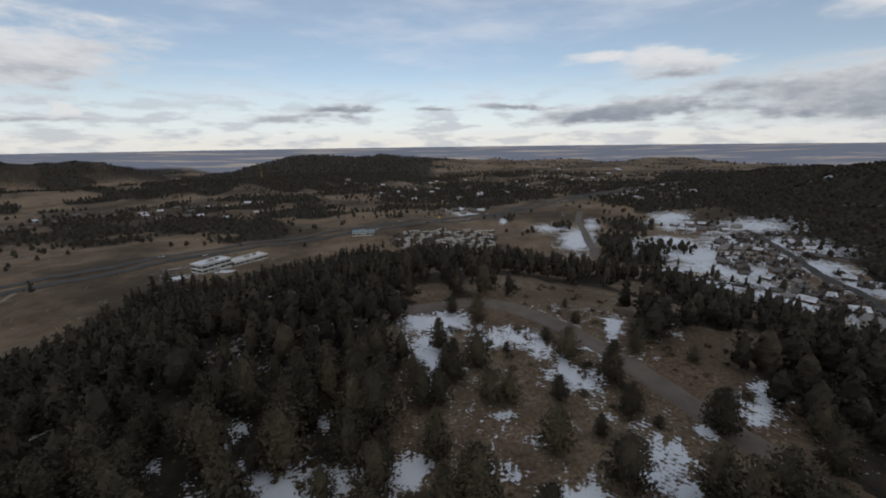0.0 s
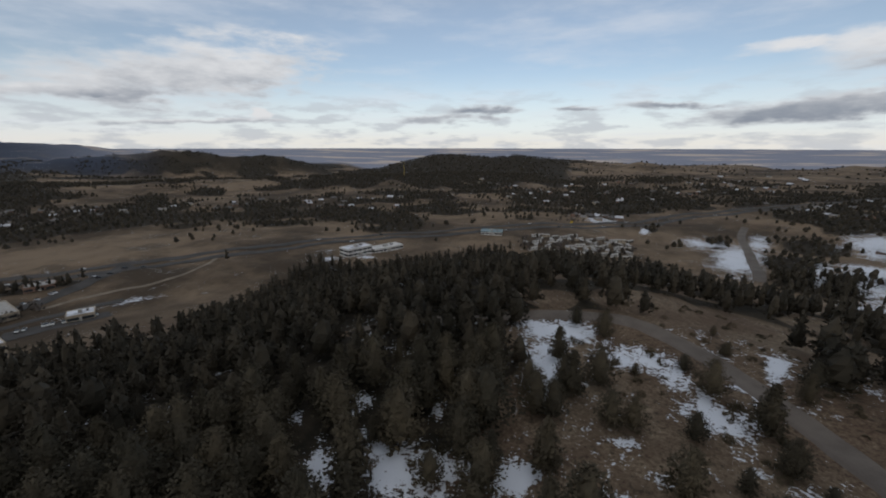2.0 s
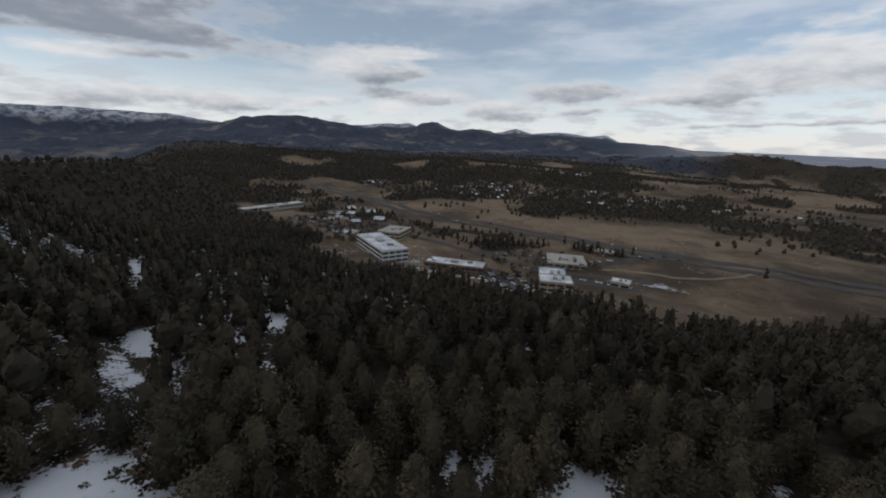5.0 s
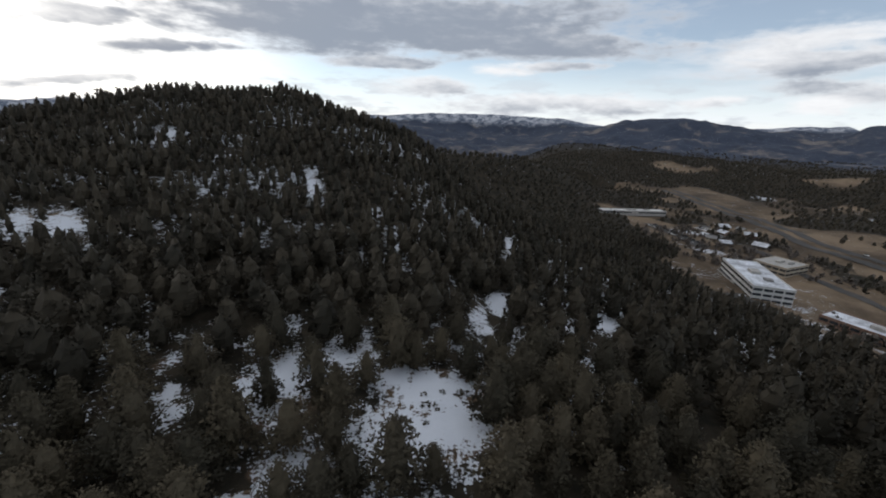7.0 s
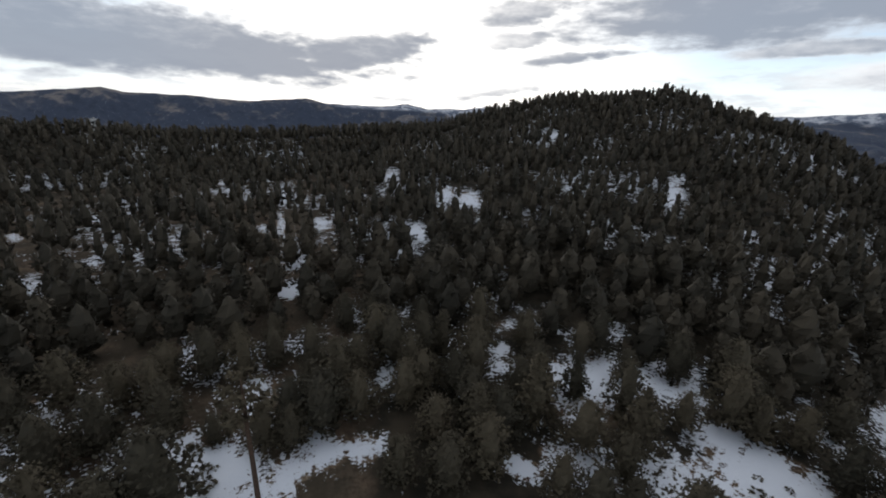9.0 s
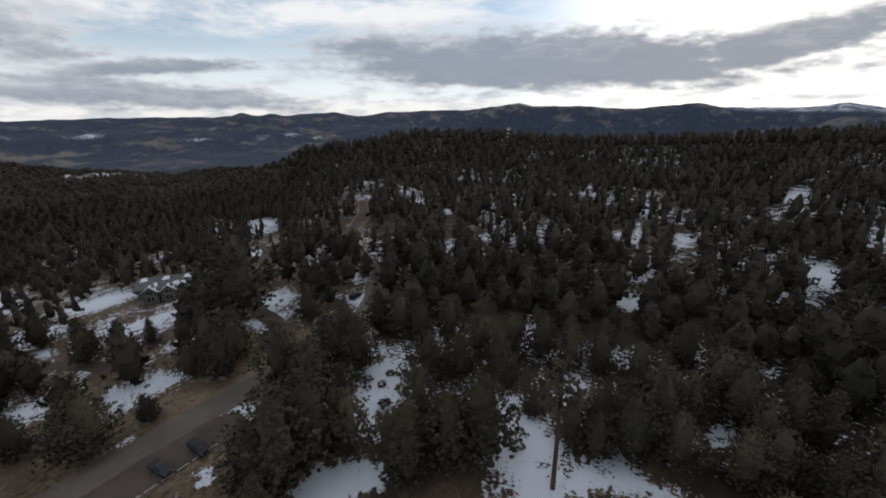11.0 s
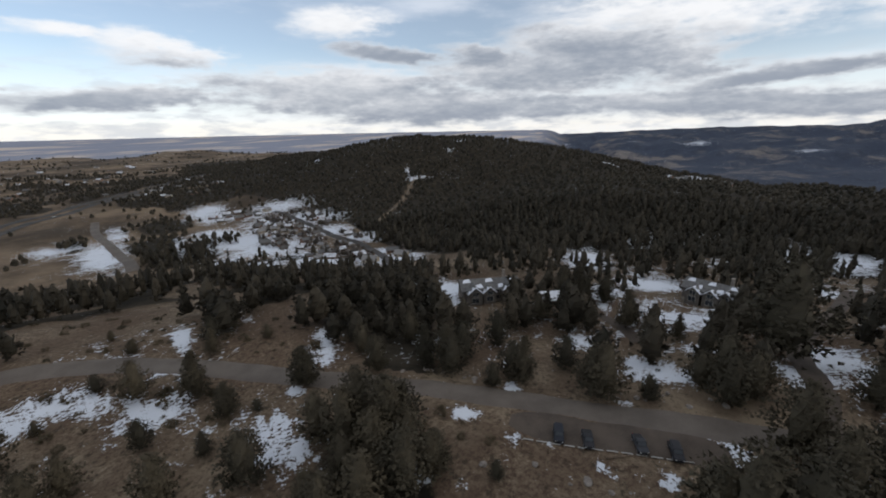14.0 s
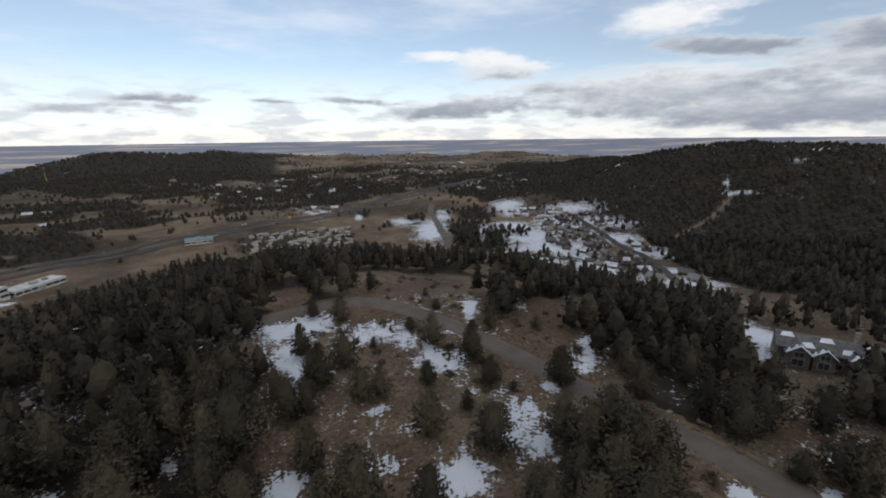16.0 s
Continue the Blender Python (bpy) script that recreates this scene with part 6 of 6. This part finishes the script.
def large_house(label, gables, wide):
    h = new("house")
    half = wide / 2
    part("wall", gable_wall(bmesh.new(), -half, half, 0, 11, -2.5, 5.2, 2.4), M_HOUSE, h, "grey-brown siding")
    part("stone_base", boxes((-half - 0.08, half + 0.08, -0.08, 11.08, -2.5, 0.9)), M_STONE, h, "brown stone facing")
    part("roof", gable(bmesh.new(), -half, half, 0, 11, 5.2, 2.4, 0.8), M_SLATE, h, "grey shingle roof with snow on its edges")
    for k in range(5):
        x0 = -half + wide * (k + 0.1) / 5
        y0, run = (0.2, 1.6 + 0.8 * math.sin(k * 2.3)) if k % 2 else (3.2, 2.0)
        z = lambda y: 5.2 + 2.4 * y / 5.5 + 0.27
        q = [(x0, y0, z(y0)), (x0 + wide * 0.15, y0 + 0.2, z(y0 + 0.2)), (x0 + wide * 0.12, y0 + run, z(y0 + run)), (x0 + wide * 0.02, y0 + run * 0.8, z(y0 + run * 0.8))]
        bm = bmesh.new()
        lo, hi = [bm.verts.new(p) for p in q], [bm.verts.new((p[0], p[1], p[2] + 0.12)) for p in q]
        bm.faces.new(lo[::-1]), bm.faces.new(hi)
        for i in range(4):
            bm.faces.new((lo[i], lo[(i + 1) % 4], hi[(i + 1) % 4], hi[i]))
        part("snow", bm, M_SNOW, h, "patch of snow on the roof")
    for gx, gw, gd, gz in gables:
        part("gable_wall", turned(gable_wall(bmesh.new(), -gd, 5, -gw / 2, gw / 2, -2.5, gz, gw * 0.42), 90, gx, 0), M_HOUSE, h)
        g = part("gable_roof", turned(gable(bmesh.new(), -gd, 5, -gw / 2, gw / 2, gz, gw * 0.42, 0.6), 90, gx, 0), M_SLATE, h)
        for s in (-1, 1):
            n = 6
            bm = bmesh.new()
            for k in range(n):
                f0, f1 = k / n, (k + 0.93) / n
                reach = 1.5 + 0.9 * math.sin(k * 2.1 + gx)
                y = -gd - 0.6
                z = lambda f: gz + gw * 0.42 * (1 - f * 1.12) + 0.27
                q = [(gx + s * f0 * gw * 0.56, y, z(f0)), (gx + s * f1 * gw * 0.56, y, z(f1)), (gx + s * f1 * gw * 0.56, y + reach, z(f1)), (gx + s * f0 * gw * 0.56, y + reach, z(f0))]
                lo, hi = [bm.verts.new(p) for p in q], [bm.verts.new((p[0], p[1], p[2] + 0.16)) for p in q]
                bm.faces.new(lo), bm.faces.new(hi)
                for i in range(4):
                    bm.faces.new((lo[i], lo[(i + 1) % 4], hi[(i + 1) % 4], hi[i]))
            bmesh.ops.recalc_face_normals(bm, faces=bm.faces)
            part("snow", bm, M_SNOW, g, "snow lying on the roof edge")
        window(h, gx, -gd - 0.06, 0.9, gw * 0.5, 2.0)
        window(h, gx, -gd - 0.06, 3.7, gw * 0.42, 1.5)
    for k in range(int(wide // 4)):
        x = -half + 2 + k * 4
        if all(abs(x - g[0]) > g[1] / 2 + 0.8 for g in gables):
            window(h, x, -0.06, 0.8, 1.6, 1.7)
            window(h, x, -0.06, 3.6, 1.6, 1.4)
    part("chimney", boxes((half * 0.55, half * 0.55 + 1.1, 6.6, 7.6, 6.5, 10.2), (half * 0.55 - 0.12, half * 0.55 + 1.22, 6.48, 7.72, 10.2, 10.45)), M_STONE, h)
    part("door", boxes((-0.6, 0.6, -0.12, -0.02, 0.0, 2.1)), M_WOOD, h)
    part("garage_door", boxes((half - 4.2, half - 1.2, -0.13, -0.03, -0.2, 2.2)), M_WOOD, h)
    return tagged(h, label, "house", "houses below the road")


hx, hy = place(-66.5, 131)
sit(large_house("large grey-brown house with grey gabled roof and patchy snow", [(-7, 5.5, 3.2, 4.6), (-1, 5.0, 2.2, 4.4), (7.4, 6.0, 2.8, 5.4)], 23), hx, hy, facing(hx, hy) + 14, -0.4, 0.85)
hx, hy = place(-94.2, 150)
sit(large_house("large grey-roofed brown house with snowy gables", [(-4.5, 5.0, 2.4, 4.4), (1.5, 5.0, 2.4, 4.4), (6.2, 4.2, 1.4, 5.2)], 18), hx, hy, facing(hx, hy) - 16, -0.4, 0.85)
shed = new("garage")
part("wall", gable_wall(bmesh.new(), -4, 4, 0, 7, -1.5, 3.2, 2.2), M_HOUSE, shed)
part("roof", gable(bmesh.new(), -4, 4, 0, 7, 3.2, 2.2, 0.5), M_SNOW, shed, "snow-covered pitched roof")
part("garage_door", boxes((-3, 3, -0.12, -0.02, 0, 2.4)), M_WOOD, shed)
hx, hy = place(-75.5, 128)
tagged(sit(shed, hx, hy, facing(hx, hy) + 20, 0, 0.8), "small brown garage with a snow-covered roof", "garage")


# ---- the valley ----
def block(name, label, corner, along, width, depth, storeys, wall, roof, band=None, sink=3.0, snow=True):
    """A flat-roofed building whose front edge starts at corner and runs towards along."""
    b = new(name)
    way_x, way_y = along[0] - corner[0], along[1] - corner[1]
    turn = math.degrees(math.atan2(way_y, way_x))
    hgt = storeys * 3.6
    part("wall", boxes((0, width, 0, depth, -sink, hgt)), wall, b)
    edge = part("parapet", boxes((-0.15, width + 0.15, -0.15, 0.3, hgt, hgt + 0.8), (-0.15, width + 0.15, depth - 0.3, depth + 0.15, hgt, hgt + 0.8), (-0.15, 0.3, 0.3, depth - 0.3, hgt, hgt + 0.8), (width - 0.3, width + 0.15, 0.3, depth - 0.3, hgt, hgt + 0.8)), band or wall, b)
    part("roof", boxes((0.3, width - 0.3, 0.3, depth - 0.3, hgt, hgt + 0.35)), roof, b, "snow-covered flat roof" if snow else "")
    part("roof_unit", boxes((width * 0.42, width * 0.55, depth * 0.35, depth * 0.6, hgt + 0.35, hgt + 2.2)), M_CONCRETE, b)
    part("roof_unit", boxes((width * 0.7, width * 0.78, depth * 0.5, depth * 0.7, hgt + 0.35, hgt + 1.6)), M_SHINGLE, b)
    for s in range(storeys):
        z = s * 3.6 + 1.0
        for y, o in ((0, -1), (depth, 1)):
            n = max(2, int(width / 5))
            for k in range(n):
                x0 = (k + 0.08) * width / n
                part("window", boxes((x0, x0 + 0.84 * width / n, y + min(o * 0.14, 0), y + max(o * 0.14, 0), z, z + 1.7)), M_GLASS, b)
        for x, o in ((0, -1), (width, 1)):
            n = max(2, int(depth / 6))
            for k in range(n):
                y0 = (k + 0.08) * depth / n
                part("window", boxes((x + min(o * 0.14, 0), x + max(o * 0.14, 0), y0, y0 + 0.84 * depth / n, z, z + 1.7)), M_GLASS, b)
    part("entrance", boxes((width * 0.45, width * 0.55, -1.2, -0.15, -1, 2.8)), M_CONCRETE, b)
    mx, my = corner
    b.matrix_basis = pose(mx, my, float(height(mx, my)), 0, 0, turn)
    return tagged(b, label, "building", "buildings in the valley")


M_ROOFSNOW = two_tone("roof_snow", (0.26, 0.265, 0.28), (0.70, 0.72, 0.76), 0.09, 0.7, 0.3, fine=6, bumpy=0.2)
block("office_building", "white three-storey office block with a snowy flat roof", (-392, -58), (-332, -28), 66, 24, 3, M_WHITE, M_ROOFSNOW, M_WHITE)
block("office_building", "long low brown building with a snowy roof", (-332, 7), (-315, 54), 50, 18, 1, M_BRICK, M_ROOFSNOW)
block("office_building", "two-storey pale building with green metal trim and snow", (-281, 90), (-276, 107), 20, 30, 2, M_WHITE, M_ROOFSNOW, M_GREEN)
block("office_building", "low pale building with a snow-covered roof", (-259, 84), (-254, 105), 22, 17, 2, M_TAN, M_ROOFSNOW)
block("office_building", "tan low building among trees in the valley", (-440, -43), (-430, -17), 26, 34, 2, M_TAN, M_CONCRETE, snow=False)
block("office_building", "wide tan commercial building near the highway", (-345, 117), (-337, 146), 34, 34, 1, M_TAN, M_CONCRETE, snow=False)
block("warehouse", "long white-roofed warehouse at the forest edge", (-560, -232), (-600, -200), 95, 16, 1, M_CONCRETE, M_WHITE, snow=False)
block("office_building", "long white building with stepped roofs", (-192, 364), (-174, 394), 35, 14, 1, M_WHITE, M_WHITE, snow=False)
block("office_building", "long white building with stepped roofs", (-206, 336), (-193, 362), 28, 15, 2, M_WHITE, M_ROOFSNOW)
block("gas_station", "low building with a teal metal roof by the highway", (-108, 478), (-84, 482), 26, 18, 1, M_WHITE, M_TEAL, M_TEAL, snow=False)
block("shop", "small pale building with a snowy roof", (-292, 150), (-284, 162), 14, 12, 1, M_TAN, M_ROOFSNOW)
block("shop", "low brown shop near the highway", (-384, 176), (-374, 192), 18, 14, 1, M_BRICK, M_CONCRETE, snow=False)
block("shop", "small tan office by the parking rows", (-560, -120), (-548, -100), 22, 16, 1, M_TAN, M_ROOFSNOW)
block("house_block", "white tiered building standing on the wooded ridge", (273, -321), (279, -314), 5, 5, 3, M_WHITE, M_ROOFSNOW)


def small_house(roof, wall, label):
    h = new("small_house")
    part("wall", gable_wall(bmesh.new(), -6, 6, -4.5, 4.5, -2, 3.4, 2.6), wall, h)
    part("roof", gable(bmesh.new(), -6, 6, -4.5, 4.5, 3.4, 2.6, 0.6), roof, h)
    for x in (-3.8, 0.2, 3.8):
        part("window", boxes((x - 0.8, x + 0.8, -4.58, -4.5, 1.0, 2.4)), M_GLASS, h)
    part("door", boxes((1.6, 2.6, -4.58, -4.5, 0, 2.1)), M_WOOD, h)
    part("chimney", boxes((2.5, 3.4, 0.6, 1.5, 4.5, 7.2)), M_BRICK, h)
    return tagged(h, label, "house", "houses in the valley")


kinds = [
    small_house(M_ROOFSNOW, M_HOUSE, "brown house with a snow-patched pitched roof"), small_house(M_SHINGLE, M_TAN, "pale tan house with a grey shingle roof"),
    small_house(M_SLATE, M_HOUSE, "brown house with a dark shingle roof"), small_house(M_ROOFSNOW, M_BRICK, "brown house with a snow-covered pitched roof"), small_house(M_SLATE, M_BRICK, "red-brown house with a dark roof"),
]
spots, taken, used = [
    (-39, 470, 40, 95, 62, 0.62), (-44, 370, 26, 60, 32, 0.62), (-50, 300, 20, 30, 12, 0.7), (-33, 590, 40, 25, 14, 0.7), (64, 860, 130, 90, 34, 0.7), (80, 890, 120, 110, 32, 0.75),
    (0, 900, 150, 130, 22, 0.8), (-12, 1150, 190, 170, 12, 0.85), (30, 800, 130, 80, 14, 0.8), (-27, 900, 120, 120, 16, 0.8), (48, 820, 120, 60, 10, 0.8), (-3, 640, 40, 25, 12, 0.8), (98, 560, 40, 60, 10, 0.9), (-20, 1500, 200, 150, 6, 1.0), (-91, 735, 45, 45, 9, 0.9), (-14, 1250, 220, 220, 20, 0.8), (6, 1180, 170, 150, 10, 0.8), (70, 1180, 90, 60, 10, 0.9),
], [], set()
for a, d, across, along, n, size in spots:
    for _ in range(n):
        for _ in range(12):
            th, r = rng.random() * 2 * math.pi, math.sqrt(rng.random())
            da, dd = r * math.cos(th) * across, r * math.sin(th) * along
            x, y = place(a - math.degrees(da / d), d + dd)
            if all((x - q[0]) ** 2 + (y - q[1]) ** 2 > 12.5 ** 2 for q in taken) and on_road(np.array([x]), np.array([y]))[0] > 10:
                break
        else:
            continue
        taken.append((x, y))
        k = int(rng.integers(0, 5))
        turn = facing(x, y) + rng.normal() * 35
        m = pose(x, y, float(height(x, y)), 0, 0, turn)
        s = size * (0.85 + 0.35 * rng.random())
        ob = copy_thing(kinds[k], m) if k in used else kinds[k]
        used.add(k)
        ob.matrix_basis = m @ Matrix.Diagonal((s, s, s, 1))


# trailers and cars in the lots below the hill
def trailer(material, label):
    t = new("mobile_home")
    part("wall", boxes((-5, 5, -1.8, 1.8, -0.8, 2.6)), material, t)
    part("roof", gable(bmesh.new(), -5, 5, -1.8, 1.8, 2.6, 0.6, 0.2, 0.15), M_CONCRETE, t)
    for x in (-3.4, 0, 3.4):
        part("window", boxes((x - 0.7, x + 0.7, -1.86, -1.8, 1.1, 2.0)), M_GLASS, t)
    return tagged(t, label, "mobile home", "mobile homes below the hill")


homes = [trailer(M_WHITE, "white mobile home in a crowded row"), trailer(M_TAN, "tan mobile home in a crowded row"), trailer(M_HOUSE, "dull brown mobile home in a crowded row"), trailer(M_CONCRETE, "grey mobile home in a crowded row")]
n = 0
for row in range(5):
    for col in range(11):
        if rng.random() < 0.08:
            continue
        x, y = -50 + col * 10 + row * 2 + rng.normal() * 2, 428 + row * 15 + rng.normal() * 3
        ob = homes[n % 4]
        m = pose(x, y, float(height(x, y)), 0, 0, 30 + 80 * (row % 2) + rng.normal() * 14)
        if n < 4:
            ob.matrix_basis = m
        else:
            copy_thing(ob, m)
        n += 1


def far_car(paint, label):
    c = new("car")
    part("body", loft([[(-0.9, y, 0.3), (0.9, y, 0.3), (0.9, y, h), (-0.9, y, h)] for y, h in ((-2.2, 0.75), (-2.0, 0.95), (1.9, 1.0), (2.2, 0.8))]), paint, c)
    part("cabin", loft([[(-k, y, 0.95), (k, y, 0.95), (k * 0.9, y, h), (-k * 0.9, y, h)] for y, k, h in ((-1.0, 0.85, 1.0), (-0.4, 0.85, 1.5), (1.0, 0.85, 1.5), (1.7, 0.85, 1.0))]), M_GLASS, c)
    for sx in (-1, 1):
        for y in (-1.35, 1.35):
            part("wheel", disc(bmesh.new(), sx * 0.82, y, 0.33, 0.33, 0.2, 8), M_TYRE, c)
    return tagged(c, label, "car", "cars in the valley")


M_SILVER = two_tone("silver_paint", (0.45, 0.46, 0.47), (0.6, 0.6, 0.62), 0.7, 0.3, 0.6, bumpy=0)
fleet = [far_car(M_SILVER, "silver car parked in the valley lot"), far_car(M_PAINTS[1], "dark car parked in the valley lot"), far_car(M_WHITE, "white car parked in the valley lot")]
n = 0
LOT_SPOTS = [(LOT_ROWS, 4.0), (LOT_ROWS, -4.0), (LOT_EAST, 4.5), (LOT_WEST, 4.5), (LOT_NORTH, 5.0), (LOT_NORTH, -5.0)]
for k in range(120):
    if k >= 60:
        lane, off = LOT_SPOTS[k % 6]
        f = rng.random() * (len(lane) - 1)
        i = int(f)
        (ax, ay), (bx, by) = lane[i], lane[i + 1]
        f -= i
        ln = math.hypot(bx - ax, by - ay)
        x, y = ax + (bx - ax) * f - (by - ay) / ln * off, ay + (by - ay) * f + (bx - ax) / ln * off
        turn = math.degrees(math.atan2(by - ay, bx - ax))
    elif k < 44:
        row, col = divmod(k, 11)
        x, y = -318 + col * 7.2, 52 + row * 9 + (4 if row > 1 else 0)
        turn = 15
    else:
        lane = HIGHWAY if k % 2 else HIGHWAY_NORTH
        i = 2 + (k - 44) * 11 // 16
        (ax, ay), (bx, by) = lane[i], lane[i + 1]
        f = (k * 0.37) % 1
        x, y = ax + (bx - ax) * f, ay + (by - ay) * f
        turn = math.degrees(math.atan2(by - ay, bx - ax)) + 90
    m = pose(x, y, float(height(x, y)) + 0.45, 0, 0, turn)
    if n < 3:
        fleet[n].matrix_basis = m
    else:
        copy_thing(fleet[n % 3], m)
    n += 1

sign = new("highway_sign")
part("post", boxes((-0.15, 0.15, -0.15, 0.15, -1, 9)), M_CONCRETE, sign)
part("sign_panel", boxes((-1.4, 1.4, -0.2, 0.2, 6.8, 9.2)), M_YELLOW, sign, "yellow panel")
sx, sy = place(0.5, 548)
tagged(sit(sign, sx, sy, 0), "tall yellow roadside sign beside the highway", "sign")
mast = new("radio_mast")
for k in range(3):
    t = 2 * math.pi * k / 3
    v, f = ring_tube([(1.4 * math.cos(t), 1.4 * math.sin(t), -1), (0.25 * math.cos(t), 0.25 * math.sin(t), 42)], [0.14, 0.08], 5)
    new("leg", tri_mesh("leg", v, f, M_YELLOW)).parent = mast
bm = bmesh.new()
for k in range(12):
    r = 1.4 - 1.15 * k / 12
    box(bm, -r, r, -r * 0.5 - 0.05, -r * 0.5 + 0.05, k * 3.5, k * 3.5 + 0.12)
part("brace", bm, M_YELLOW, mast)
sx, sy = place(23.4, 1300)
tagged(sit(mast, sx, sy, 0), "thin pale lattice radio mast among far trees", "mast")
